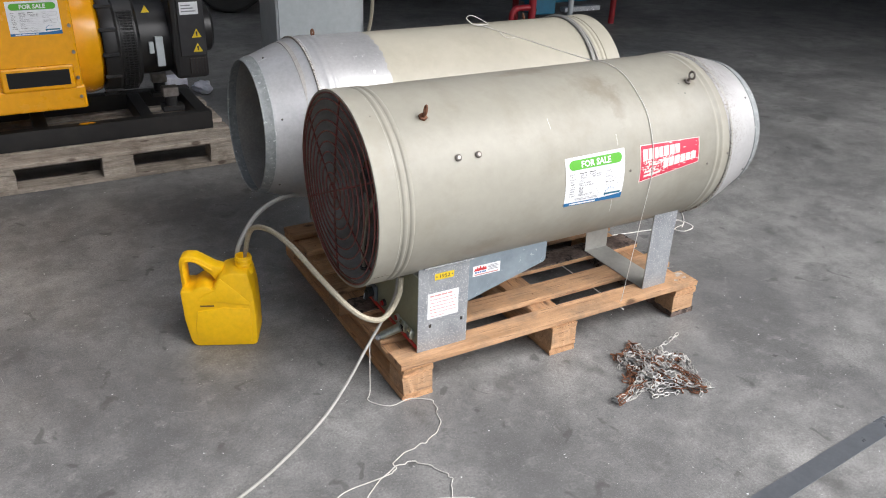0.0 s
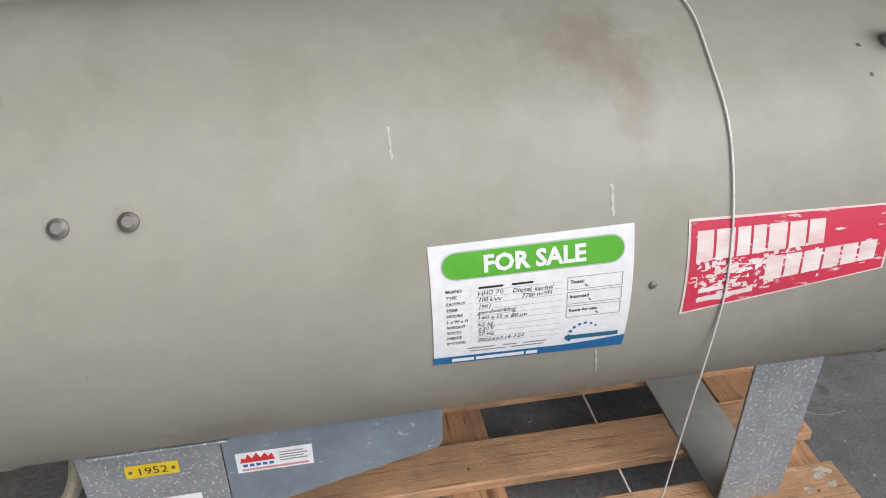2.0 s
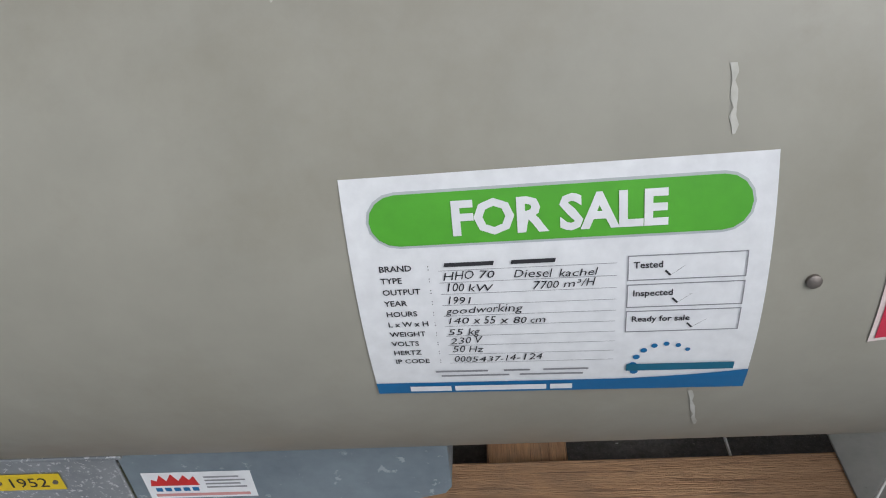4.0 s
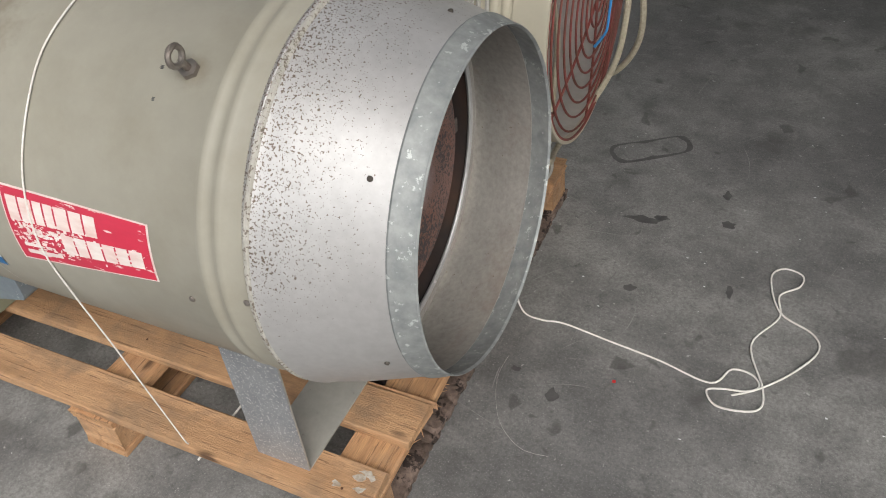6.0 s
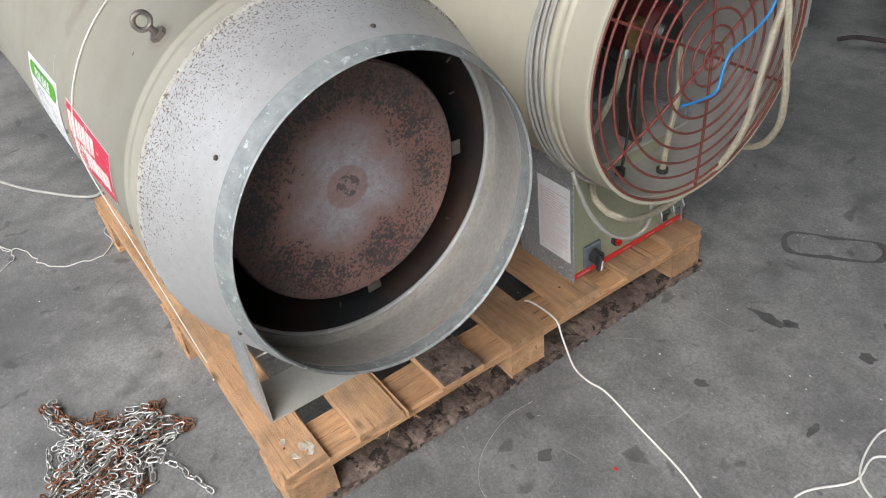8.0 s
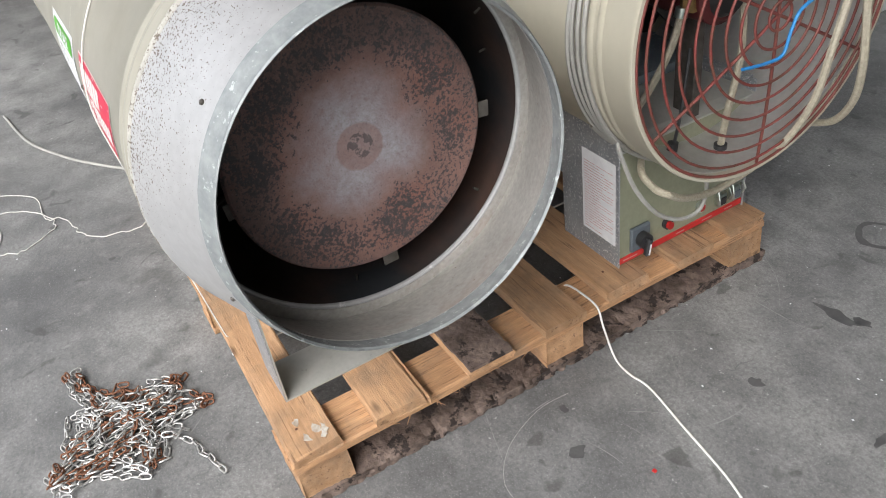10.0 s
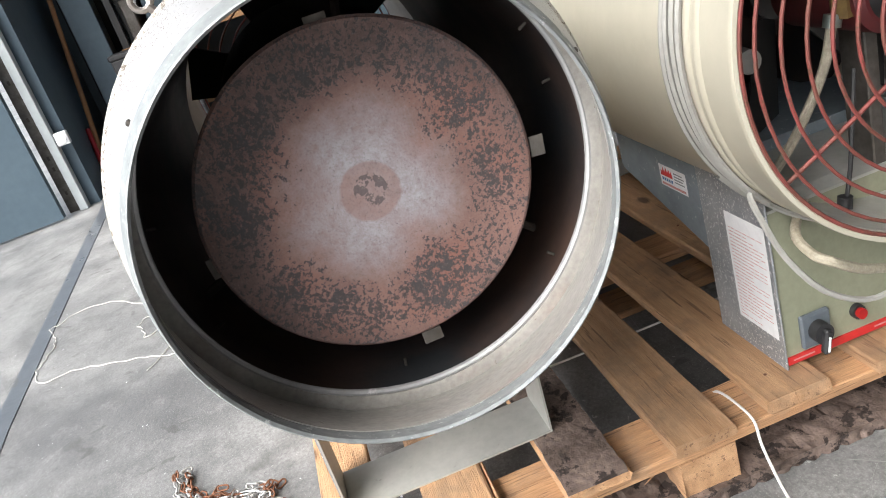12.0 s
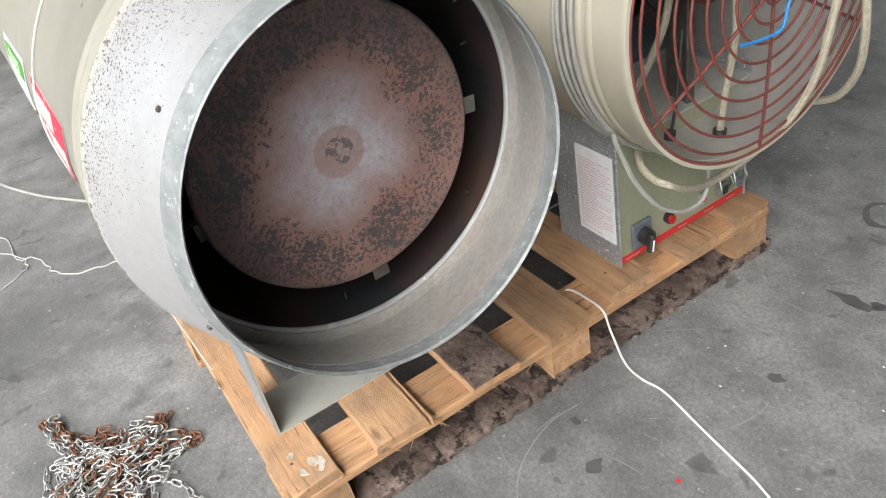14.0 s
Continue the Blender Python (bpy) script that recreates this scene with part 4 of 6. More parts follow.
    l.new(bp.outputs[0], b.inputs["Normal"])
    return m


ALU_SPECK, PLATE = speck_cone(), stained_plate()


def dusty_stain(base_mat, spots):
    """Brown dust patches, ragged, at (x along the drum, degrees round it, half length, half width in metres)."""
    m = base_mat.copy()
    n, l = m.node_tree.nodes, m.node_tree.links
    b = n["Principled BSDF"]
    col = b.inputs["Base Color"].links[0].from_socket
    tc = n.new("ShaderNodeTexCoord")
    tx = n.new("ShaderNodeTexNoise")
    tx.inputs["Scale"].default_value, tx.inputs["Detail"].default_value, tx.inputs["Roughness"].default_value = 22, 7, 0.68
    l.new(tc.outputs["Object"], tx.inputs["Vector"])
    for x0, deg, hx, hy, strength in spots:
        a = radians(deg)
        mp, ln, mr, mu, mx = n.new("ShaderNodeMapping"), n.new("ShaderNodeVectorMath"), n.new("ShaderNodeMapRange"), n.new("ShaderNodeMath"), n.new("ShaderNodeMix")
        mp.vector_type = "TEXTURE"
        mp.inputs["Location"].default_value = (x0, -R * math.cos(a), AXIS + R * math.sin(a))
        mp.inputs["Scale"].default_value = (hx, hy, hy)
        l.new(tc.outputs["Object"], mp.inputs["Vector"])
        ln.operation = "LENGTH"
        l.new(mp.outputs[0], ln.inputs[0])
        add = n.new("ShaderNodeMath")
        add.operation = "SUBTRACT"
        sc = n.new("ShaderNodeMath")
        sc.operation = "MULTIPLY"
        sc.inputs[1].default_value = 2.6
        l.new(tx.outputs[0], sc.inputs[0])
        l.new(sc.outputs[0], add.inputs[0])
        l.new(ln.outputs["Value"], add.inputs[1])
        mr.inputs[1].default_value, mr.inputs[2].default_value, mr.inputs[4].default_value = 0.35, 1.0, strength
        l.new(add.outputs[0], mr.inputs[0])
        mx.data_type = "RGBA"
        l.new(mr.outputs[0], mx.inputs[0])
        l.new(col, mx.inputs[6])
        mx.inputs[7].default_value = (0.17, 0.14, 0.10, 1)
        col = mx.outputs[2]
    l.new(col, b.inputs["Base Color"])
    return m


BEIGE_STAINED = dusty_stain(BEIGE, ((0.82, 58, 0.07, 0.08, 0.36), (0.78, 68, 0.09, 0.07, 0.28), (0.845, 48, 0.035, 0.07, 0.28), (0.62, 90, 0.12, 0.035, 0.4), (0.30, 70, 0.03, 0.1, 0.15), (0.195, 57, 0.02, 0.02, 0.6), (1.162, 57, 0.03, 0.025, 0.4), (0.35, -30, 0.1, 0.04, 0.25)))
H1, HOUSING1, DUCT1, CONE1 = heater(Matrix.Translation((-0.106, 0.23, DECK)), "beige diesel space heater with for-sale sheet on a wooden pallet", False, 0.0)
H2, HOUSING2, DUCT2, CONE2 = heater(Matrix.Translation((1.302, 0.91, DECK)) @ Matrix.Rotation(math.pi, 4, "Z"), "beige diesel space heater wound with grey cable on a wooden pallet", True, -0.033)

# ---------------------------------------------------------------- print and stickers
def on_quad(tl, tr, br, bl, off):
    """Lays the unit square on the shell; corners are (x along the axis, degrees round it)."""
    put = on_shell(off)

    def fn(u, v, z):
        top, low = [a + (c - a) * u for a, c in zip(tl, tr)], [a + (c - a) * u for a, c in zip(bl, br)]
        return put(low[0] + (top[0] - low[0]) * v, low[1] + (top[1] - low[1]) * v, z)
    return fn


def on_rect(x0, y, z0, w, h, off, face=-1):
    """Lays the unit square on an upright plane that looks along -y (face -1) or +y (face 1)."""
    def fn(u, v, z):
        return (x0 + (w * u if face < 0 else -w * u), y + face * off, z0 + h * v)
    return fn


def squash(bm, aspect):
    """From a sheet that is aspect wide and 1 high to the unit square."""
    for v in bm.verts:
        v.co.x /= aspect
    return bm


def sale_sheet(place, parent):
    """A printed for-sale sheet; place(off) gives the mapping at a height over the surface."""
    A = 1.42
    sh = part("sale_sheet", rolled(squash(bar(0, A, 0, 1, nx=12, ny=12), A), place(0.0010)), WHITE, parent, "white for-sale sheet with green and blue print", True, False)
    def lay(name, bm, m, off, label=""):
        return part(name, rolled(squash(cut_rows(bm, 0.05), A), place(off)), m, sh, label, True, False)
    lay("pill_edge", pill(0.075, 1.355, 0.735, 0.945), PALE_STEEL, 0.0014)
    lay("green_pill", pill(0.085, 1.345, 0.745, 0.935), GREEN, 0.0018)
    lay("lettering", letters("FOR SALE", 0.170, 0.715, 0.781, align="CENTER", bold=0.006, wide=0.98), WHITE, 0.0024)
    lay("blue_band", bar(0.0, A, 0.0, 0.072, nx=8), BLUE, 0.0016)
    sweep = bmesh.new()
    sweep.faces.new([sweep.verts.new((q, w, 0)) for q, w in [(0.80, 0.072)] + [(0.80 + 0.62 * k / 8, 0.072 + 0.045 * (k / 8) ** 2) for k in range(1, 9)] + [(A, 0.072)]][::-1])
    lay("blue_sweep", sweep, BLUE, 0.0018)
    rows = [0.645 - 0.0495 * i for i in range(10)]
    words = ("BRAND", "TYPE", "OUTPUT", "YEAR", "HOURS", "L x W x H", "WEIGHT", "VOLTS", "HERTZ", "IP CODE")
    for w, y in zip(words, rows):
        lay("print_word", letters(w, 0.034, 0.095, y, bold=0.0005), INK, 0.0016)
        lay("print_word", letters(":", 0.036, 0.262, y), INK, 0.0016)
    for i, w in enumerate(("Tested", "Inspected", "Ready for sale")):
        lay("print_word", letters(w, 0.036, 0.965, 0.615 - 0.115 * i, bold=0.0006), INK, 0.0016)

    def by_hand(word, size, x, y, seed):
        """Slanted, uneven pen strokes from the plain font."""
        bm = letters(word, size, 0.0, 0.0, wide=1.0)
        for v in bm.verts:
            v.co = Vector((x + v.co.x + 0.22 * v.co.y + 0.004 * math.sin(40 * v.co.x + seed), y + v.co.y * (0.92 + 0.10 * math.sin(23 * v.co.x + seed)) + 0.004 * math.sin(11 * v.co.x + 2 * seed), 0))
        return bm
    entries = ("HHO 70     Diesel  kachel", "100 kW          7700 m\u00b3/H", "1991", "goodworking", "140 x 55 x 80 cm", "55 kg", "230 V", "50 Hz", "0005437-14-124")
    for i, w in enumerate(entries):
        lay("handwriting", by_hand(w, 0.050, 0.31, rows[i + 1] + 0.004, i), INK, 0.0017)
    for k, w in ((0, 0.17), (1, 0.15)):
        lay("name_bar", bar(0.32 + 0.23 * k, 0.32 + 0.23 * k + w, rows[0] + 0.010, rows[0] + 0.026, skew=0.004), INK, 0.0017)
    for i in range(3):
        x, y = (1.07, 1.10, 1.16)[i], 0.580 - 0.115 * i
        bm = bmesh.new()
        for a, c, w in (((x, y + 0.02), (x + 0.018, y), 0.005), ((x + 0.018, y), (x + 0.065, y + 0.036), 0.005)):
            bm.faces.new([bm.verts.new((a[0], a[1], 0)), bm.verts.new((c[0], c[1], 0)), bm.verts.new((c[0] + w, c[1] + w, 0)), bm.verts.new((a[0] + w, a[1] + w, 0))])
        lay("tick_mark", bm, INK, 0.0017)
    bm = bmesh.new()
    for i in range(10):
        bar(0.30, 0.91, rows[i] - 0.006, rows[i] - 0.0042, bm, nx=4)
    for i in range(3):
        y0 = 0.565 - 0.115 * i
        for q in ((0.945, 1.345, y0, y0 + 0.004), (0.945, 1.345, y0 + 0.096, y0 + 0.1), (0.945, 0.949, y0, y0 + 0.1), (1.341, 1.345, y0, y0 + 0.1)):
            bar(*q, bm, nx=2, ny=2)
    for x0, x1, y in ((0.24, 0.44, 0.138), (0.50, 0.60, 0.138), (0.65, 0.82, 0.138), (0.26, 0.52, 0.110), (0.56, 0.80, 0.110)):
        bar(x0, x1, y, y + 0.010, bm, nx=3)
    lay("print_rule", bm, GREY_INK, 0.0016)
    bm = bmesh.new()
    for x0, x1 in ((0.13, 0.29), (0.305, 0.66), (0.675, 0.76)):
        bar(x0, x1, 0.018, 0.052, bm, nx=3)
    lay("address_bar", bm, WHITE, 0.0022)
    bm = bmesh.new()
    for k in range(8):
        a = radians(200 - 22 * k)
        cx, cy, r = 1.10 + 0.115 * math.cos(a), 0.155 + 0.115 * math.sin(a), 0.015 - 0.0008 * k
        bm.faces.new([bm.verts.new((cx + r * math.cos(t), cy + r * math.sin(t), 0)) for t in (2 * math.pi * j / 10 for j in range(10))])
    lay("logo_shape", bm, BLUE, 0.0016)
    lay("logo_bar", bar(0.96, 1.36, 0.125, 0.165, nx=4), BLUE_PAINT, 0.0021)
    return sh


fs = [(0.603, 19.5), (0.826, 20.2), (0.827, -12.0), (0.607, -10.8)]
sale_sheet(lambda off: on_quad(*fs, off), H1)

# red maker's sticker: its name stands as plain white blocks
rq = [(0.888, 19.7), (1.136, 18.7), (1.136, 2.3), (0.889, -4.3)]
st = part("maker_sticker", rolled(bar(0, 1, 0, 1, nx=10, ny=10), on_quad(*rq, 0.0008)), FADED, H1, "worn red sticker with white lettering blocks", True, False)
part("red_field", rolled(bar(0.012, 0.988, 0.025, 0.975, nx=10, ny=10), on_quad(*rq, 0.0013)), STICKER, st, "", True, False)
x = 0.04
for w in (0.078, 0.088, 0.062, 0.062, 0.088, 0.083, 0.078):
    part("name_block", rolled(bar(x, x + w, 0.57, 0.88, nx=3, ny=6), on_quad(*rq, 0.0017)), FADED, st, "", True, False)
    x += w + 0.013
x = 0.385
for w in (0.085, 0.075, 0.09, 0.08, 0.075, 0.085):
    part("name_block", rolled(bar(x, x + w, 0.21, 0.50, nx=3, ny=6), on_quad(*rq, 0.0017)), FADED, st, "", True, False)
    x += w + 0.012
rnd = random.Random(17)
wear = bmesh.new()
for k in range(260):
    u, v = rnd.choice(((rnd.gauss(0.24, 0.13), rnd.gauss(0.42, 0.08)), (rnd.uniform(0.05, 0.95), rnd.gauss(0.36, 0.10)), (rnd.uniform(0.04, 0.5), rnd.uniform(0.1, 0.6))))
    w, hgt = rnd.uniform(0.004, 0.03), rnd.uniform(0.006, 0.05)
    u, v = min(max(u, 0.02), 0.94), min(max(v, 0.04), 0.88)
    bar(u, u + w, v, v + hgt, wear, skew=rnd.uniform(-0.012, 0.012))
tagged(part("worn_print", rolled(wear, on_quad(*rq, 0.0016)), FADED, st, "white scuffs in the red print", False, False), kind="stuff")
for x0, x1, y0, y1 in ((0.07, 0.19, 0.22, 0.27), (0.07, 0.34, 0.11, 0.17)):
    part("small_print_bar", rolled(bar(x0, x1, y0, y1, nx=3, ny=2), on_quad(*rq, 0.0017)), FADED, st, "", True, False)

# scratches and a white drip on the drum
for x, d0, d1, w in ((0.576, 38, 45, 0.004), (0.803, 22, 29, 0.005), (0.797, -24, -13, 0.004), (1.125, 48, 49, 0.006), (1.122, 56, 57, 0.008)):
    pts = [(x + 0.0005 * math.sin(9 * k) + (0.012 * (1 - k / 8) if d0 == -24 else 0), d0 + (d1 - d0) * k / 8) for k in range(9)]
    bm = bmesh.new()
    vs = [(bm.verts.new((p - w * (0.25 + 0.3 * ((k * 7) % 3)) / 2, d, 0)), bm.verts.new((p + w * (0.3 + 0.3 * ((k * 5) % 3)) / 2, d, 0))) for k, (p, d) in enumerate(pts)]
    for a, c in zip(vs, vs[1:]):
        bm.faces.new((a[0], a[1], c[1], c[0]))
    part("paint_scratch", rolled(bm, on_shell(0.0005)), SCRAPE if x < 1 else STAIN, H1, "", False, False)


def paper_label(place, parent, name, rows, m, w0=0.08, head=True):
    o = part(name, rolled(bar(0, 1, 0, 1), place(0.0006)), WHITE, parent, "white paper label with red print", False, False)
    rnd = random.Random(len(name) + rows)
    bm = bmesh.new()
    for i in range(rows):
        y = 0.86 - (0.78 if head else 0.82) * i / max(rows - 1, 1)
        h = (0.06 if i == 0 and head else 0.24 * 0.8 / rows)
        x = w0
        while x < 0.9:
            w = rnd.uniform(0.05, 0.2)
            bar(x, min(x + w, 0.93), y, y + h, bm)
            x += w + 0.025
            if rnd.random() < 0.12:
                break
    part("print_block", rolled(bm, place(0.0010)), m, o, "", False, False)
    return o


paper_label(lambda off: on_rect(0.206, -0.190, 0.112, 0.106, 0.088, off), HOUSING1, "type_label", 7, PINK_INK)
tag = part("number_tag", rolled(bar(0, 1, 0, 1), on_rect(0.228, -0.190, 0.243, 0.065, 0.022, 0.0012)), YELLOW_TAG, HOUSING1, "yellow number tag", False, False)
bm = letters("1952", 0.80, 1.48, 0.22, align="CENTER", wide=1.1)
part("tag_number", rolled(squash(bm, 2.95), on_rect(0.228, -0.190, 0.243, 0.065, 0.022, 0.0018)), INK, tag, "", False, False)
for u in (0.1, 0.9):
    part("tag_pin", cylinder((0.228 + 0.065 * u, -0.1913, 0.254), (0.228 + 0.065 * u, -0.1925, 0.254), 0.0025, 10), STEEL, tag)
for x in (0.212, 0.322):
    # dark boxes on the plate, coloured as the shade inside its slots
    part("plate_slot", box(x, x + 0.008, -0.1912, -0.1900, 0.082, 0.093), SOOT_AND_SHADE, HOUSING1)
paper_label(lambda off: on_rect(0.281, 0.190, 0.050, 0.098, 0.185, off, 1), HOUSING2, "instruction_sheet", 26, PINK_INK, 0.07, False)


def flame_label(place, parent):
    o = part("service_label", rolled(bar(0, 1, 0, 1), place(0.0006)), WHITE, parent, "white service label with a red flame", False, False)
    fl = [(0.05, 0.52), (0.07, 0.75), (0.12, 0.68), (0.16, 0.92), (0.21, 0.68), (0.27, 0.95), (0.32, 0.68), (0.38, 0.9), (0.42, 0.7), (0.47, 0.85), (0.5, 0.52)]
    bm = bmesh.new()
    for k in range(0, 10, 2):
        bm.faces.new([bm.verts.new((a, c, 0)) for a, c in ((fl[k][0], 0.5), fl[k], fl[k + 1], fl[k + 2], (fl[k + 2][0], 0.5))])
    part("flame", rolled(bm, place(0.001)), RED_INK, o, "", False, False)
    for k in range(5):
        part("print_bar", rolled(bar(0.08 + 0.085 * k, 0.14 + 0.085 * k, 0.28, 0.42), place(0.001)), BLUE, o, "", False, False)
    for k in range(4):
        part("print_bar", rolled(bar(0.56, 0.93 - 0.05 * (k % 2), 0.38 + 0.13 * k, 0.44 + 0.13 * k), place(0.001)), GREY_INK, o, "", False, False)
    part("print_bar", rolled(bar(0.06, 0.94, 0.08, 0.19), place(0.001)), PINK_INK, o, "", False, False)


flame_label(lambda off: on_rect(0.362, -0.186, 0.220, 0.098, 0.036, off), DUCT1)
flame_label(lambda off: on_rect(0.478, 0.186, 0.222, 0.088, 0.040, off, 1), DUCT2)

# bare patch on the second drum's outlet end, with a torn edge
bm = bmesh.new()
rnd = random.Random(5)
row = None
ripple = [(1.10, 0), (1.19, 0), (1.201, 0), (1.207, 0.003), (1.213, 0.0042), (1.219, 0.003), (1.2255, 0.0003), (1.232, 0.003), (1.238, 0.0042), (1.244, 0.003), (1.250, 0), (1.2755, 0)]
for k in range(76):
    deg = 178 - 170 * k / 75
    e = 1.012 + rnd.uniform(-0.005, 0.005)
    new_row = [bm.verts.new((xx, deg, dz)) for xx, dz in [(e, 0)] + ripple]
    if row:
        for a in range(len(new_row) - 1):
            bm.faces.new((row[a], row[a + 1], new_row[a + 1], new_row[a]))
    row = new_row
part("bare_patch", rolled(bm, lambda x, deg, z: on_shell(0.0009 + z)(x, deg, 0)), ALU, H2, "bare metal where the paint has come off", True, False)

# ---------------------------------------------------------------- cables, hoses and cords
def cord_thing(name, pts, r, material, label, category, n=8, seg=8):
    p = [Vector(q) for q in pts]
    o = part(name, tube(smooth_path(p, n), r, seg), material, None, "", True)
    return tagged(o, label, category)


cy, cz = 0.91, 0.63
pts = []
for k in range(0, 4 * 40 + 12):
    t = k / 40
    a = 2 * math.pi * t + radians(215)
    rr = R + 0.006 + 0.002 * math.sin(2.1 * a + t)
    pts.append((1.150 + 0.011 * t + 0.010 * math.sin(a * 1.0 + 0.8 * t), cy + rr * math.cos(a), cz + rr * math.sin(a)))
pts = pts[:-10] + [(1.212, 0.672, 0.455), (1.221, 0.678, 0.419), (1.231, 0.698, 0.36), (1.246, 0.735, 0.303), (1.243, 0.796, 0.262), (1.243, 0.842, 0.264), (1.225, 0.875, 0.295), (1.19, 0.885, 0.33), (1.14, 0.885, 0.345)]
cord_thing("power_cable", pts, 0.0042, CABLE, "grey power cable wound round the heater drum", "cable", 3, 6)
cord_thing("braided_hose", [(1.14, 0.80, 0.39), (1.20, 0.735, 0.375), (1.243, 0.725, 0.362), (1.268, 0.735, 0.355), (1.258, 0.79, 0.318), (1.240, 0.87, 0.287), (1.245, 0.93, 0.295), (1.272, 0.965, 0.335), (1.305, 0.985, 0.39), (1.335, 0.992, 0.47), (1.345, 1.0, 0.56), (1.342, 1.025, 0.64), (1.335, 1.055, 0.70), (1.318, 1.06, 0.76), (1.29, 1.03, 0.80)], 0.0068, HOSE, "cream braided fuel hose hanging over the wire guard", "hose")
cord_thing("braided_hose", [(1.29, 1.04, 0.79), (1.335, 1.055, 0.72), (1.362, 1.043, 0.62), (1.37, 1.05, 0.52), (1.35, 1.075, 0.44), (1.305, 1.095, 0.375), (1.24, 1.10, 0.345)], 0.0070, HOSE, "cream braided fuel hose behind the wire guard's edge", "hose")
cord_thing("blue_wire", [(1.332, 1.04, 0.72), (1.335, 1.02, 0.685), (1.333, 0.985, 0.66), (1.331, 0.93, 0.64), (1.331, 0.912, 0.61), (1.331, 0.90, 0.575), (1.331, 0.86, 0.573), (1.331, 0.812, 0.58)], 0.0028, BLUE_WIRE, "thin blue plastic wire tied to the guard", "wire", 6, 6)
cord_thing("fuel_hose", [(-0.317, 0.592, 0.20), (-0.318, 0.592, 0.29), (-0.30, 0.602, 0.34), (-0.23, 0.65, 0.40), (-0.13, 0.72, 0.412), (0.01, 0.80, 0.39), (0.12, 0.86, 0.37)], 0.0082, CABLE, "grey fuel hose from the yellow jerrycan", "hose")
cord_thing("fuel_hose", [(-0.297, 0.583, 0.22), (-0.292, 0.578, 0.31), (-0.28, 0.53, 0.41), (-0.257, 0.43, 0.452), (-0.228, 0.31, 0.448), (-0.199, 0.165, 0.412), (-0.161, 0.08, 0.362), (-0.118, 0.045, 0.318), (-0.07, 0.05, 0.285), (-0.03, 0.07, 0.270), (0.01, 0.09, 0.285), (0.035, 0.098, 0.325), (0.045, 0.11, 0.37)], 0.0085, HOSE, "cream braided fuel hose looping to the heater", "hose")
cord_thing("mains_cable", [(0.05, 0.14, 0.365), (0.035, 0.13, 0.30), (0.0, 0.125, 0.24), (-0.07, 0.10, 0.165), (-0.16, 0.06, 0.075), (-0.256, 0.014, 0.012), (-0.412, -0.093, 0.006), (-0.543, -0.167, 0.006), (-0.75, -0.25, 0.006), (-1.05, -0.30, 0.006)], 0.0048, CABLE, "grey power cord lying on the concrete", "cable")
plug = thing("cable_plug", (0.03, 0.14, 0.15), "grey metal cable plug in the heater's socket", "plug")
part("plug_body", cylinder((0.004, 0.158, 0.146), (0.055, 0.128, 0.182), 0.0125, 16, None, 0.015), CHROME, plug, smooth=True)
part("plug_nut", cylinder((-0.010, 0.166, 0.137), (0.004, 0.158, 0.146), 0.0095, 8), GALV, plug)
wig = random.Random(3)
path = [(-0.012, 0.167, 0.136), (-0.03, 0.17, 0.125), (-0.05, 0.13, 0.07), (-0.075, 0.075, 0.01), (-0.092, 0.048, 0.003), (-0.045, -0.005, 0.003), (0.026, 0.0, 0.003)]
flat = [(0.083, -0.038), (0.064, -0.119), (0.003, -0.187), (-0.06, -0.20), (-0.137, -0.233), (-0.17, -0.266), (-0.322, -0.285), (-0.46, -0.42), (-0.58, -0.56), (-0.687, -0.664), (-0.715, -0.773), (-0.647, -0.831), (-0.635, -0.868),
        (-0.55, -0.835), (-0.476, -0.813), (-0.37, -0.82), (-0.277, -0.831), (-0.187, -0.784), (-0.2, -0.7), (-0.15, -0.581), (-0.10, -0.47), (-0.041, -0.379), (-0.033, -0.335), (-0.077, -0.269), (-0.143, -0.25), (-0.258, -0.314), (-0.30, -0.40), (-0.244, -0.48), (-0.30, -0.50), (-0.365, -0.521), (-0.40, -0.49), (-0.33, -0.44), (-0.15, -0.39), (0.0, -0.45)]
fine = [q for q in smooth_path([(a, c, 0.003) for a, c in flat], 4)]
path += [(q.x + wig.uniform(-0.006, 0.006), q.y + wig.uniform(-0.006, 0.006), 0.003 + (0.002 if k % 7 == 0 else 0)) for k, q in enumerate(fine)]
cord_thing("thin_flex", path, 0.0017, FLEX, "thin white flex lying crinkled on the concrete", "cable", 4, 5)
loose = [(1.105, 0.618, 0.10), (1.119, 0.625, 0.1135), (1.153, 0.631, 0.1135), (1.205, 0.629, 0.1135), (1.232, 0.622, 0.085), (1.252, 0.634, 0.010), (1.296, 0.632, 0.003)] + [(a, c, 0.003) for a, c in ((1.345, 0.638), (1.448, 0.622), (1.56, 0.605), (1.666, 0.582), (1.70, 0.632), (1.74, 0.632), (1.757, 0.606), (1.735, 0.585), (1.69, 0.575), (1.663, 0.560), (1.69, 0.528), (1.76, 0.544), (1.765, 0.60), (1.727, 0.714), (1.771, 0.814), (1.764, 0.884), (1.802, 0.928), (1.804, 0.968), (1.763, 0.978), (1.74, 0.937), (1.77, 0.832), (1.84, 0.789), (1.855, 0.74), (1.812, 0.663), (1.757, 0.60), (1.71, 0.565))]
cord_thing("cord", loose, 0.0022, CORD, "white cord trailing in loops over the concrete", "cord", 6, 6)
over = [(0.846, 0.006, 0.1345), (0.8455, 0.002, 0.15), (0.843, -0.010, 0.25), (0.8405, -0.022, 0.35), (0.838, -0.034, 0.45), (0.8355, -0.046, 0.54)]
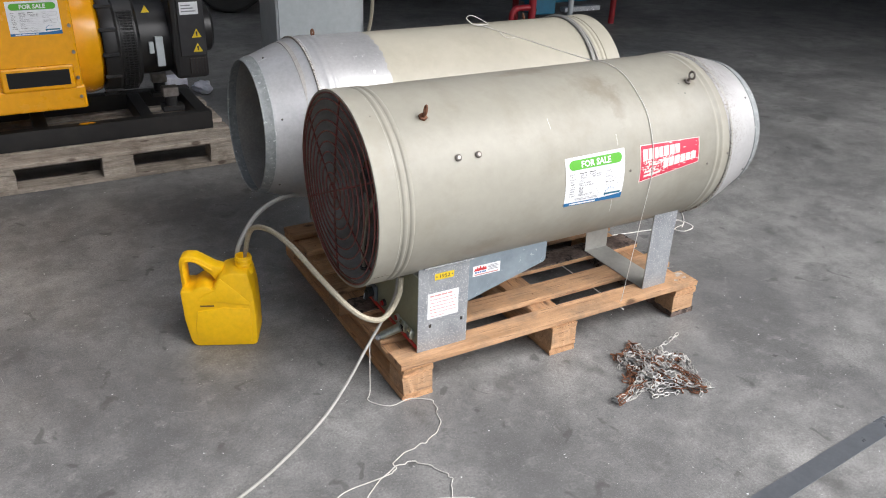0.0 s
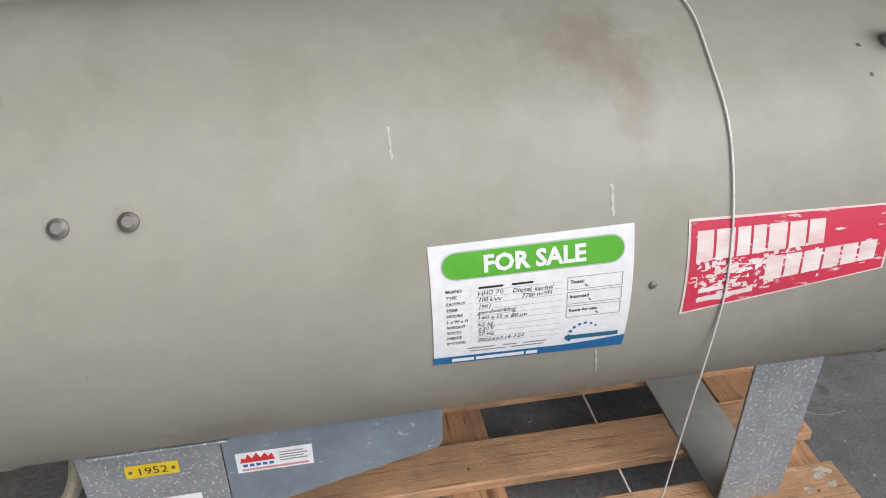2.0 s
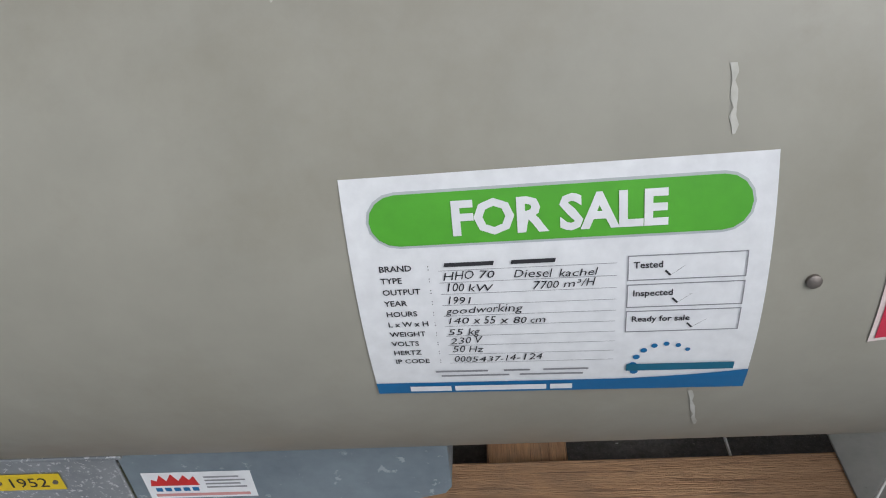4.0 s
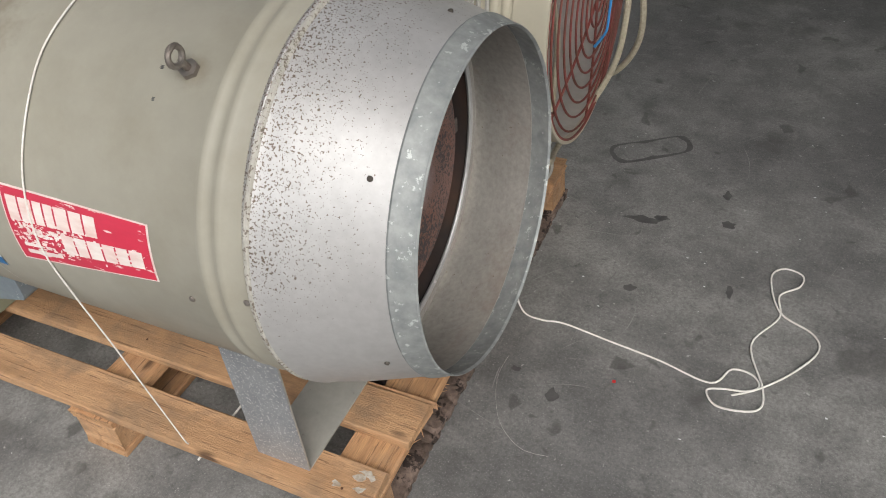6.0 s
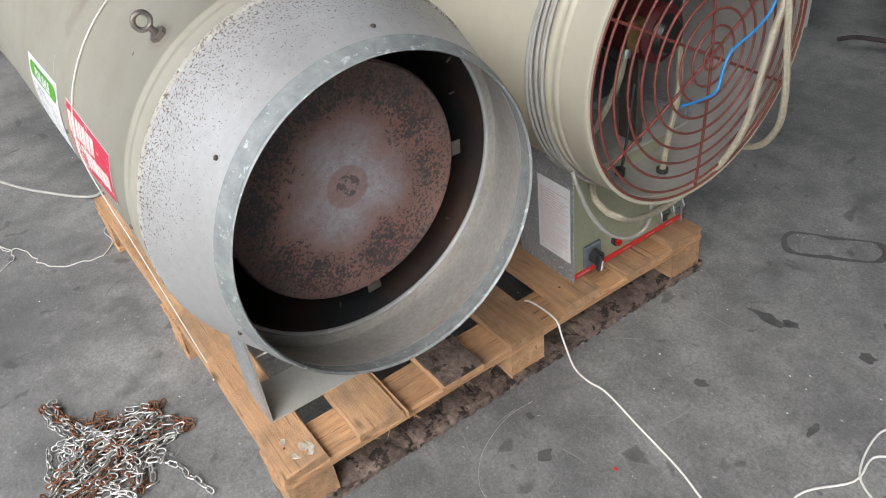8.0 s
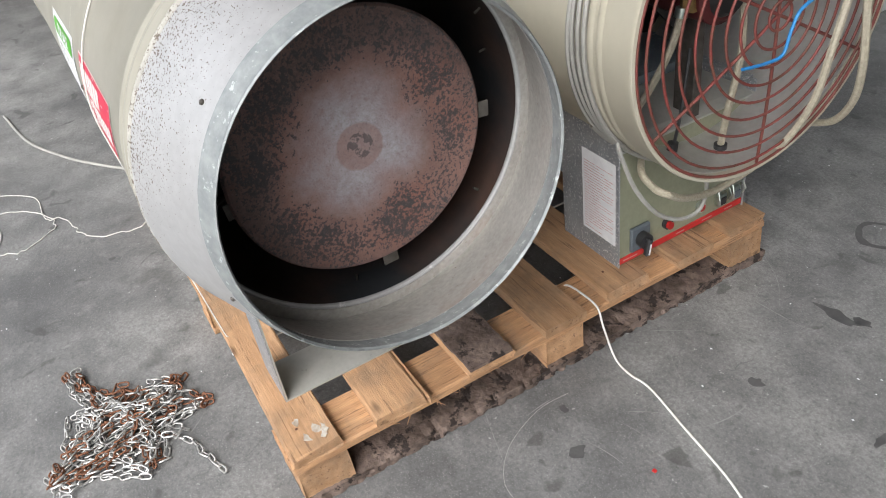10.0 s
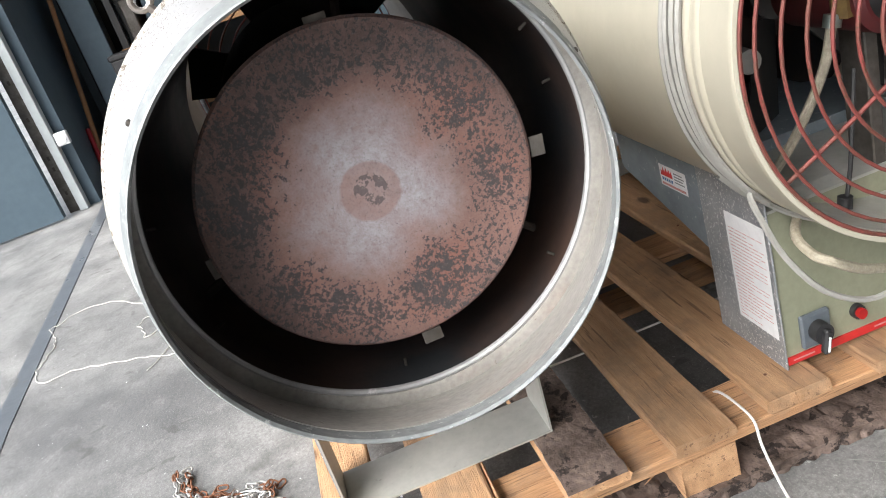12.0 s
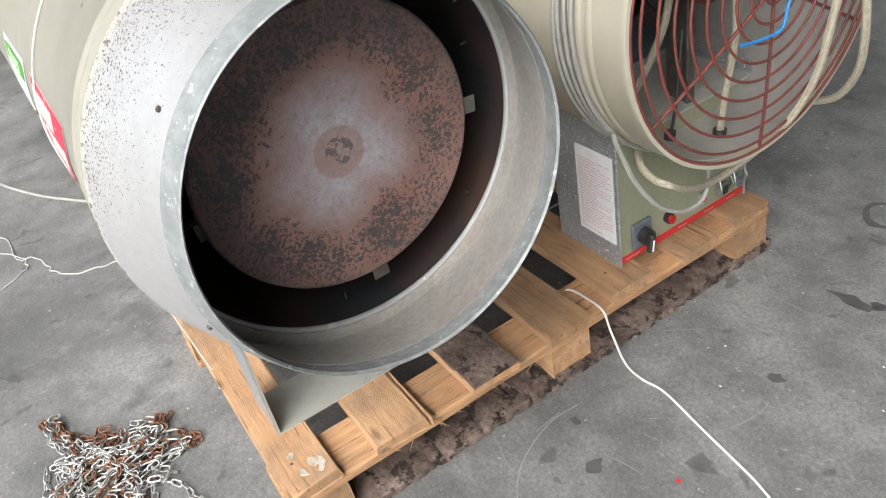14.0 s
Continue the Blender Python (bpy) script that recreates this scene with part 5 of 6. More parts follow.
over += [(0.833 + 0.002 * math.sin(d), 0.23 - (R + 0.003) * math.cos(radians(d)), 0.63 + (R + 0.003) * math.sin(radians(d))) for d in (0, 12, 25, 40, 55, 70, 85, 97)]
over += [(0.832, 0.315, 0.906), (0.815, 0.48, 0.907), (0.796, 0.68, 0.909), (0.778, 0.843, 0.911), (0.755, 0.875, 0.918), (0.732, 0.893, 0.921), (0.711, 0.905, 0.940), (0.733, 0.905, 0.950), (0.772, 0.885, 0.932), (0.794, 0.878, 0.918), (0.772, 0.885, 0.9165), (0.735, 0.889, 0.9175), (0.765, 0.862, 0.9155), (0.799, 0.824, 0.905), (0.804, 0.79, 0.893), (0.818, 0.772, 0.885), (0.850, 0.772, 0.884)]
cord_thing("tie_cord", over, 0.0013, CORD, "thin white cord tied over both heater drums", "cord", 6, 6)
cord_thing("cord", [(0.86, 0.0, 0.10), (0.862, 0.35, 0.098), (0.865, 0.75, 0.099), (0.865, 1.06, 0.10)], 0.0022, CORD, "thin white cord strung under the pallet boards", "cord", 4, 5)

# ---------------------------------------------------------------- jerrycan
can = thing("jerrycan", (-0.41, 0.57, 0), "yellow plastic jerrycan with two hoses in its mouth", "jerrycan", m=Matrix.Translation((-0.500, 0.578, 0)) @ Matrix.Rotation(radians(-24), 4, "Z") @ Matrix.Diagonal((0.99, 0.98, 1.13, 1)))
D0, D1 = 0.0, 0.125
body = [(0.022, 0.0), (0.212, 0.0), (0.222, 0.012), (0.223, 0.10), (0.219, 0.18), (0.209, 0.228), (0.204, 0.244), (0.155, 0.246), (0.115, 0.236), (0.098, 0.214), (0.088, 0.192), (0.070, 0.202), (0.050, 0.204), (0.030, 0.196), (0.020, 0.186), (-0.017, 0.188), (-0.012, 0.09), (0.0, 0.022), (0.008, 0.006)]
cb = part("body", prism(body, D0, D1, "y", bev=0.009), CAN, can, "", True)
panel = [(0.026, 0.016), (0.200, 0.016), (0.206, 0.04), (0.204, 0.128), (0.120, 0.134), (0.034, 0.122), (0.022, 0.07)]
part("raised_panel", prism(panel, D0 - 0.004, D0 + 0.01, "y", bev=0.0035), CAN, cb, "", True)
ridge = [(0.030, 0.156), (0.120, 0.150), (0.204, 0.138), (0.208, 0.146), (0.150, 0.200), (0.118, 0.228), (0.108, 0.222), (0.096, 0.192), (0.060, 0.176)]
part("shoulder", prism(ridge, D0 - 0.003, D0 + 0.01, "y", bev=0.003), CAN, cb, "", True)
grip = [(-0.016, 0.170), (-0.018, 0.262), (-0.011, 0.279), (0.006, 0.285), (0.034, 0.284), (0.048, 0.277), (0.094, 0.252), (0.122, 0.244), (0.118, 0.226), (0.094, 0.206), (0.082, 0.222), (0.044, 0.256), (0.026, 0.264), (0.008, 0.263), (0.002, 0.254), (0.002, 0.176)]
part("handle", prism(grip, 0.036, 0.089, "y", bev=0.006), CAN, can, "", True)
part("handle_rib", tube(smooth_path([(-0.004, 0.034, 0.20), (-0.005, 0.033, 0.255), (0.008, 0.033, 0.270), (0.034, 0.033, 0.270), (0.088, 0.033, 0.240)], 5), 0.0028, 8), CAN, can, "", True)
nk = lathe([(0.225, 0.034), (0.236, 0.031), (0.240, 0.026), (0.246, 0.026), (0.248, 0.0285), (0.252, 0.0285), (0.254, 0.026), (0.262, 0.026), (0.264, 0.0285), (0.268, 0.0285), (0.270, 0.026), (0.276, 0.026), (0.276, 0.021), (0.20, 0.021)], 28)
nk.transform(Matrix.Translation((0.186, 0.0625, 0)) @ Matrix.Rotation(radians(-90), 4, "Y"))
part("neck", nk, CAN, can, "threaded open neck", True)
part("moulded_mark", rolled(bar(0.045, 0.09, 0.1385, 0.143), lambda a, c, z: (a, -0.0035, c)), BRASS, cb, "", False, False)

# ---------------------------------------------------------------- chain heap
chain = thing("chain", (0.83, -0.22, 0), "heap of zinc and rusty chain on the concrete", "chain")


def link_mesh(material):
    L, W, r = 0.0068, 0.0048, 0.00185
    p = [(L * s + W * math.cos(t), W * math.sin(t), 0) for s, ts in ((1, (-90, -40, 0, 40, 90)), (-1, (90, 140, 180, 220, 270))) for t in map(radians, ts)]
    bm = tube(p, r, 6, True)
    for f in bm.faces:
        f.smooth = True
    me = bpy.data.meshes.new("link")
    bm.to_mesh(me)
    bm.free()
    me.materials.append(material)
    return me


links = [link_mesh(ZINC), link_mesh(RUST)]
rnd = random.Random(11)
outline = [(0.555, -0.335), (0.66, -0.275), (0.715, -0.205), (0.735, -0.105), (0.845, -0.062), (0.915, -0.095), (0.905, -0.16), (0.985, -0.205), (0.915, -0.345), (0.885, -0.405), (0.80, -0.375), (0.715, -0.335), (0.61, -0.33)]


def inside(x, y):
    """Whether a spot lies within the heap's outline."""
    odd = False
    for (xa, ya), (xb, yb) in zip(outline, outline[1:] + outline[:1]):
        if (ya > y) != (yb > y) and x < xa + (y - ya) * (xb - xa) / (yb - ya):
            odd = not odd
    return odd


pos, head = Vector((1.05, -0.097)), 3.9
stack, goal, spare = {}, Vector((0.90, -0.15)), [bmesh.new(), bmesh.new()]
for k in range(560):
    if k > 12 and not inside(*pos):
        goal = Vector((rnd.uniform(0.74, 0.86), rnd.uniform(-0.30, -0.16)))
    if (goal - pos).length < 0.03:
        goal = None
        while goal is None or not inside(*goal) or (goal - pos).length < 0.07:
            goal = Vector((rnd.uniform(0.55, 1.0), rnd.uniform(-0.42, -0.05)))
        if rnd.random() < 0.2:
            goal = Vector(rnd.choice(((0.572, -0.33), (0.745, -0.105), (0.85, -0.07), (0.885, -0.395), (0.97, -0.21))))
    want = math.atan2(goal.y - pos.y, goal.x - pos.x)
    turn = (want - head + math.pi) % (2 * math.pi) - math.pi
    head += max(-1.5, min(1.5, turn)) + rnd.uniform(-0.25, 0.25)
    pos = pos + Vector((math.cos(head), math.sin(head))) * 0.0194
    cell = (round(pos.x / 0.02), round(pos.y / 0.02))
    lift = stack.get(cell, 0)
    stack[cell] = lift + 1
    rusty = noise.noise(Vector((pos.x * 9, pos.y * 9, 3.0 + k * 0.05))) > 0.16 or (pos - Vector((0.575, -0.328))).length < 0.025 or (pos - Vector((0.75, -0.10))).length < 0.035
    roll = (42 if k % 2 else -46) + rnd.uniform(-10, 10)
    z = 0.0060 + 0.0044 * min(lift, 5)
    m = Matrix.Translation((pos.x - 0.83, pos.y + 0.22, z)) @ Matrix.Rotation(head, 4, "Z") @ Matrix.Rotation(rnd.uniform(-0.15, 0.15), 4, "Y") @ Matrix.Rotation(radians(roll), 4, "X")
    if k >= 260:
        o = new("link", links[1 if rusty else 0])
        o.parent = chain
        o.matrix_local = m
        if rusty:
            o["label"] = "rusty chain link"
    else:
        me = links[1 if rusty else 0].copy()
        me.transform(m)
        spare[1 if rusty else 0].from_mesh(me)
        bpy.data.meshes.remove(me)
for bm, m_, word in ((spare[0], ZINC, "zinc"), (spare[1], RUST, "rusty")):
    bm.transform(Matrix.Translation(ORIGIN[chain.name]))
    tagged(part("chain_rest", bm, m_, chain, "buried " + word + " chain links", True), kind="stuff")

# ---------------------------------------------------------------- generator set on its pallet
gp = thing("pallet", (-0.47, 2.6, 0), "weathered grey wooden pallet under the generator set", "pallet")
for i, y in enumerate((2.2, 2.375, 2.53, 2.685, 2.86)):
    part("deck_board", plank(-1.07, 0.13, y, y + (0.145 if i in (0, 2, 4) else 0.10), 0.122, 0.144, "x", seed=60 + i), WOOD_OLD, gp)
for i, x in enumerate((-1.07, -0.54, -0.015)):
    part("cross_board", plank(x, x + 0.145, 2.2, 3.0, 0.1, 0.1215, "y", seed=70 + i), WOOD_OLD, gp)
    for y in (2.2, 2.53, 2.86):
        part("block", plank(x, x + 0.145, y + 0.003, y + 0.143, 0.0225, 0.0995, "x", seed=80 + i), WOOD_OLD, gp)
for i, y in enumerate((2.2, 2.53, 2.86)):
    part("bottom_board", plank(-1.07, 0.13, y, y + 0.12, 0.0, 0.022, "x", seed=90 + i), WOOD_OLD, gp)
gs = thing("generator_set", (-0.45, 2.65, 0.145), "yellow and black diesel generator set on a black steel frame", "generator")
fr = part("base_frame", prism([(2.385, 0.145), (2.44, 0.145), (2.44, 0.152), (2.393, 0.152), (2.393, 0.230), (2.44, 0.230), (2.44, 0.237), (2.385, 0.237)], -1.05, 0.05, "x"), BLACK_PAINT, gs, "black steel channel frame")
part("rear_rail", box(-1.05, 0.05, 2.90, 2.96, 0.145, 0.237, 0.003), BLACK_PAINT, fr)
for x in (-0.02, -0.30, -0.8):
    part("cross_member", box(x, x + 0.065, 2.442, 2.90, 0.148, 0.234, 0.003), BLACK_PAINT, fr)
part("yellow_spill", prism([(-0.56 + 0.04 * math.cos(t), 2.415 + 0.014 * math.sin(t)) for t in (2 * math.pi * k / 12 for k in range(12))], 0.2372, 0.2385, "z"), GEN_YELLOW, fr)
for y in (2.50, 2.80):
    part("mount_foot", cylinder((-0.13, y, 0.237), (-0.13, y, 0.31), 0.032, 20), BLACK_PAINT, gs)
    part("mount_bracket", box(-0.17, -0.09, y - 0.03, y + 0.03, 0.31, 0.36, 0.004), STEEL, gs)
    part("mount_block", box(-0.18, -0.07, y - 0.04, y + 0.04, 0.2345, 0.262, 0.003), BLACK_PAINT, gs)
hood = part("enclosure", box(-1.55, -0.555, 2.30, 3.0, 0.375, 1.25, 0.012, seg=2), GEN_YELLOW, gs, "yellow sheet-steel enclosure")
part("skirt", box(-1.55, -0.548, 2.294, 3.0, 0.352, 0.462, 0.01, seg=2), GEN_YELLOW, hood)
part("vent_frame", box(-0.895, -0.585, 2.288, 2.302, 0.452, 0.565, 0.01, seg=2), GEN_YELLOW, hood)
# flat near-black sheet; the shade inside the slot is put into its colour
part("vent_slot", box(-0.868, -0.606, 2.286, 2.289, 0.474, 0.545), VOID, hood, "black sheet for the shade in the vent slot")
for z in (0.50, 0.62, 0.74, 0.86, 0.41):
    part("bolt", cylinder((-0.572, 2.30, z), (-0.572, 2.285, z), 0.008, 6), STEEL, hood)
sale_sheet(lambda off: on_rect(-0.815, 2.30, 0.705, 0.213, 0.15, off), hood)
bell = part("bell_housing", lathe([(-0.56, 0.275), (-0.50, 0.28), (-0.45, 0.265), (-0.43, 0.235), (-0.43, 0.0), (-0.56, 0.0)], 48, 2.63, 0.62), GEN_YELLOW, gs, "yellow bell housing", True)
alt = part("alternator", lathe([(-0.43, 0.0), (-0.43, 0.265), (-0.415, 0.272), (-0.37, 0.272), (-0.355, 0.255), (-0.27, 0.25), (-0.255, 0.235), (-0.25, 0.19), (-0.09, 0.185), (-0.075, 0.165), (0.02, 0.16), (0.03, 0.1), (0.03, 0.0)], 48, 2.63, 0.60), BLACK_PAINT, gs, "dusty black alternator", True)
for k in range(5):
    a = radians(150 + 24 * k)
    for j in range(7):
        q = a + radians((j - 3) * 2.9)
        c = Vector((-0.312, 2.63 + 0.2555 * math.cos(q), 0.60 + 0.2555 * math.sin(q)))
        bm = box(-0.036, 0.036, -0.0045, 0.0045, -0.0016, 0.0016)
        bm.transform(Matrix.Translation(c) @ Matrix.Rotation(q, 4, "X"))
        part("vent_bar", bm, BLACK_PAINT, alt)
    # near-black curved sheet under the bars, coloured as the vent's inner shade
    bm = bmesh.new()
    for j in range(8):
        q0, q1 = a + radians((j - 4) * 2.75), a + radians((j - 3) * 2.75)
        bm.faces.new([bm.verts.new((x, 2.63 + 0.2535 * math.cos(q), 0.60 + 0.2535 * math.sin(q))) for x, q in ((-0.345, q0), (-0.279, q0), (-0.279, q1), (-0.345, q1))])
    part("vent_opening", bm, VOID, alt, "dark sheet for the shade in the vent opening")
    for x in (-0.345, -0.324, -0.303, -0.282):
        part("vent_bar", tube([(x, 2.63 + 0.2555 * math.cos(q), 0.60 + 0.2555 * math.sin(q)) for q in (a + radians((j - 4) * 2.75) for j in range(9))], 0.003, 6), BLACK_PAINT, alt)
for k in range(6):
    a = radians(135 + 25 * k)
    c = Vector((-0.40, 2.63 + 0.272 * math.cos(a), 0.60 + 0.272 * math.sin(a)))
    part("flange_bolt", cylinder(c - Vector((0.04, 0, 0)), c + Vector((0.035, 0, 0)), 0.011, 6), BLACK_PAINT, alt)
tb = part("terminal_box", box(-0.105, 0.062, 2.38, 2.66, 0.42, 0.88, 0.02, seg=2), BLACK_PAINT, gs, "black terminal box with warning signs")
# dark panel behind the bars; the grille's inner shade is its colour
part("grille_panel", box(-0.035, 0.055, 2.374, 2.381, 0.445, 0.525, 0.002), SOOT_AND_SHADE, tb)
for j in range(6):
    part("grille_bar", box(-0.03 + 0.0148 * j, -0.024 + 0.0148 * j, 2.370, 2.3745, 0.448, 0.522), BLACK_PAINT, tb)
part("cover_plate", box(-0.075, 0.057, 2.373, 2.381, 0.535, 0.87, 0.004), BLACK, tb)
part("type_label", box(-0.060, 0.030, 2.3705, 2.3728, 0.742, 0.802), WHITE, tb, "white type label")
for j in range(3):
    part("label_bar", box(-0.052, 0.018 - 0.012 * j, 2.3690, 2.3702, 0.755 + 0.014 * j, 0.761 + 0.014 * j), GREY_INK, tb)
for z in (0.628, 0.556):
    sg = part("warning_sign", prism([(-0.012, z), (0.036, z), (0.012, z + 0.043)], 2.3690, 2.3725, "y"), YELLOW_TAG, tb, "yellow warning triangle")
    part("sign_mark", prism([(0.009, z + 0.008), (0.015, z + 0.008), (0.0165, z + 0.03), (0.0075, z + 0.03)], 2.3680, 2.3689, "y"), INK, sg)
part("end_cover", lathe([(0.07, 0.0), (0.07, 0.125), (0.115, 0.12), (0.13, 0.10), (0.135, 0.0)], 36, 2.60, 0.63), BLACK_PAINT, gs, "", True)
sg = part("warning_sign", prism([(-0.225, 0.745), (-0.185, 0.745), (-0.205, 0.78)], 2.472, 2.476, "y"), YELLOW_TAG, alt)
for x0, x1, z0, z1 in ((-0.182, -0.145, 0.485, 0.632), (-0.214, -0.192, 0.552, 0.608)):
    part("rating_plate", box(x0, x1, 2.425, 2.448, z0, z1, 0.001), PALE_STEEL, alt, "pale rating plate")

# ---------------------------------------------------------------- further things in the hall
cab = thing("electric_cabinet", (0.77, 2.75, 0), "pale grey steel cabinet standing on posts", "cabinet")
cbody = part("cabinet_body", box(0.50, 1.03, 2.60, 2.90, 0.38, 1.75, 0.008, seg=2), PALE_STEEL, cab)
part("cabinet_door", box(0.512, 1.018, 2.592, 2.600, 0.40, 1.73, 0.003), PALE_STEEL, cbody)
for x, y in ((0.97, 2.325), (0.46, 2.325), (0.97, 2.80), (0.46, 2.80)):
    part("post", box(x, x + 0.09, y, y + 0.135, 0.0, 0.36, 0.006), PALE_STEEL, cab)
for x in (0.97, 0.46):
    part("top_rail", box(x, x + 0.09, 2.325, 2.935, 0.36, 0.382, 0.003), PALE_STEEL, cab)
vv = part("drain_valve", cylinder((0.97, 2.36, 0.075), (0.925, 2.36, 0.075), 0.018, 12), CHROME, cab, "grey metal drain valve")
part("valve_wheel", cylinder((0.94, 2.36, 0.04), (0.94, 2.36, 0.062), 0.026, 14), CHROME, vv)
part("drain_hose", tube(smooth_path([(0.925, 2.36, 0.075), (0.88, 2.345, 0.078), (0.80, 2.335, 0.07), (0.745, 2.33, 0.05)]), 0.008, 8), SOOT_AND_SHADE, vv, "", True)
cord_thing("hanging_hose", [(1.06, 2.55, 1.9), (1.065, 2.54, 1.2), (1.06, 2.54, 0.75), (1.04, 2.56, 0.55), (0.98, 2.58, 0.40)], 0.011, HOSE, "pale hose hanging beside the cabinet", "hose")

rag = bmesh.new()
bmesh.ops.create_icosphere(rag, subdivisions=4, radius=0.058)
for v in rag.verts:
    d = noise.noise(v.co * 24) * 0.06 + noise.noise(v.co * 40) * 0.015
    v.co = Vector((v.co.x * 1.1, v.co.y * 0.8, max(-0.055, v.co.z * 0.7))) * (1 + d * 8)
    v.co += Vector((0.275, 3.55, 0.048))
for v in rag.verts:
    v.co.z = max(v.co.z, 0.001)
tagged(part("cleaning_rag", rag, CLOTH, None, "", True), "crumpled white cleaning rag on the concrete", "rag")
bagm = box(0.0, 0.15, 3.40, 3.50, 0.0, 0.17, 0.03, seg=3)
for v in bagm.verts:
    v.co += Vector((1, 1, 0)) * 0.02 * noise.noise(v.co * 12)
tagged(part("paper_sack", bagm, CLOTH, None, "", True), "white paper sack behind the generator pallet", "sack")


def wheel(x, y, r, w, label):
    t = thing("wheel", (x, y, 0), label, "wheel", "wheels of the trailer")
    prof = [(-w / 2, r * 0.62), (-w / 2, r * 0.9), (-w * 0.42, r * 0.97), (-w * 0.3, r), (w * 0.3, r), (w * 0.42, r * 0.97), (w / 2, r * 0.9), (w / 2, r * 0.62)]
    bm = lathe(prof, 40)
    bm.transform(Matrix.Translation((x, y, r)) @ Matrix.Rotation(radians(60), 4, "Z"))
    part("tyre", bm, RUBBER, t, "", True)
    bm = lathe([(-w * 0.45, r * 0.64), (-w * 0.30, r * 0.55), (-w * 0.12, r * 0.45), (-w * 0.12, r * 0.2), (-w * 0.3, r * 0.16), (-w * 0.32, 0.0)], 32)
    bm.transform(Matrix.Translation((x, y, r)) @ Matrix.Rotation(radians(60), 4, "Z"))
    part("rim", bm, PALE_STEEL, t, "", True)


wheel(1.24, 6.35, 0.36, 0.24, "black rubber trailer wheel with a pale rim")
wheel(2.55, 6.6, 0.36, 0.24, "black rubber trailer wheel with a pale rim")
tr = thing("trailer", (2.2, 6.9, 0), "dark green trailer standing behind the cabinet", "trailer")
part("chassis", box(0.9, 4.2, 6.75, 7.8, 0.62, 0.80, 0.01), BLACK_PAINT, tr)
part("load_bed", box(0.8, 4.3, 6.7, 7.9, 0.80, 1.5, 0.02), OLIVE, tr)
part("drawbar", box(1.9, 2.0, 5.4, 6.75, 0.40, 0.50, 0.01), BLACK_PAINT, tr)
part("jack_leg", box(1.92, 1.98, 5.45, 5.51, 0.0, 0.6, 0.006), STEEL, tr)
for x in (2.05, 2.3, 2.55):
    part("safety_chain", tube(smooth_path([(x, 6.3, 0.62), (x + 0.03, 6.2, 0.40), (x + 0.08, 6.2, 0.30), (x + 0.12, 6.3, 0.62)]), 0.008, 6), STEEL, tr)
bm_ = thing("workshop_machine", (3.7, 4.2, 0), "blue workshop machine on a red tube trolley", "machine")
part("machine_body", box(3.27, 4.70, 4.06, 4.60, 0.335, 0.95, 0.02, seg=2), BLUE_PAINT, bm_, "blue sheet-metal body")
part("machine_foot", box(3.28, 3.50, 4.02, 4.2, 0.25, 0.40, 0.012, seg=2), BLUE_PAINT, bm_, "blue sheet-metal body")
part("machine_tray", box(3.58, 3.98, 3.985, 4.06, 0.262, 0.306, 0.004), GALV, bm_, "zinc strip under the body")
for x in (3.83, 3.90):
    part("tray_hole", cylinder((x, 3.986, 0.272), (x, 3.982, 0.272), 0.006, 12), WHITE, bm_)
part("trolley_leg", cylinder((3.235, 4.0, 0.0), (3.235, 4.0, 0.62), 0.032, 16), RED_PAINT, bm_, "red tube leg")
part("trolley_hoop", tube(smooth_path([(3.035, 4.0, 0.0), (3.03, 4.0, 0.16), (3.025, 4.0, 0.25), (3.045, 4.0, 0.31), (3.10, 4.0, 0.325), (3.20, 4.0, 0.325)], 6), 0.026, 12), RED_PAINT, bm_, "bent red tube", True)
for x, y in ((4.62, 4.55), (3.4, 4.5)):
    part("trolley_leg", cylinder((x, y, 0.0), (x, y, 0.4), 0.03, 14), RED_PAINT, bm_)
part("machine_post", cylinder((3.63, 3.98, 0.0), (3.65, 3.99, 0.95), 0.025, 12), PALE_STEEL, bm_, "pale round post", True)
part("machine_cable", tube(smooth_path([(3.30, 4.03, 0.30), (3.26, 3.99, 0.26), (3.33, 3.97, 0.20), (3.42, 3.99, 0.10), (3.5, 4.0, 0.012)], 6), 0.009, 8), BLACK, bm_, "", True)

# the open gate's post, leaf and the store corner behind it
gate = tagged(part("gate_leaf", prism([(-2.33, -1.165), (-2.28, -1.165), (-2.06, -2.6), (-2.11, -2.6)], 0.012, 4.4, "z"), STEEL_BLUE), "blue-grey steel gate leaf standing open", "gate", kind="structure")
gpost = tagged(part("gate_post", box(-2.44, -2.38, -1.10, -1.055, 0.0, 4.5, 0.003), PALE_STEEL), "pale steel gate post", "post", kind="structure")
part("guide_channel", box(-2.44, -2.415, -1.165, -1.102, 0.0, 4.5, 0.001), DULL, gpost)
for z in (0.10, 0.24, 0.30, 0.52, 0.72, 0.95, 1.15):
    # dark box in place of a hole, with the hole's shade as colour
    part("channel_slot", box(-2.4148, -2.413, -1.14, -1.128, z, z + 0.022), SOOT_AND_SHADE, gpost)
bell2 = thing("wall_switch", (-2.41, -1.03, 0.39), "white square switch box on the gate post", "switch")
part("switch_box", box(-2.425, -2.385, -1.052, -0.985, 0.355, 0.425, 0.004), WHITE, bell2)
part("switch_dial", cylinder((-2.385, -1.018, 0.39), (-2.379, -1.018, 0.39), 0.024, 24), WHITE, bell2, "", True)
br = thing("broom", (-2.85, -1.0, 0), "wooden-handled broom leaning in the store corner", "broom")
part("broom_handle", cylinder((-2.80, -0.985, 0.05), (-3.1, -0.86, 1.5), 0.014, 12), BROOM, br)
part("broom_head", box(-2.87, -2.76, -1.05, -0.92, 0.0, 0.06, 0.01), BROOM, br)
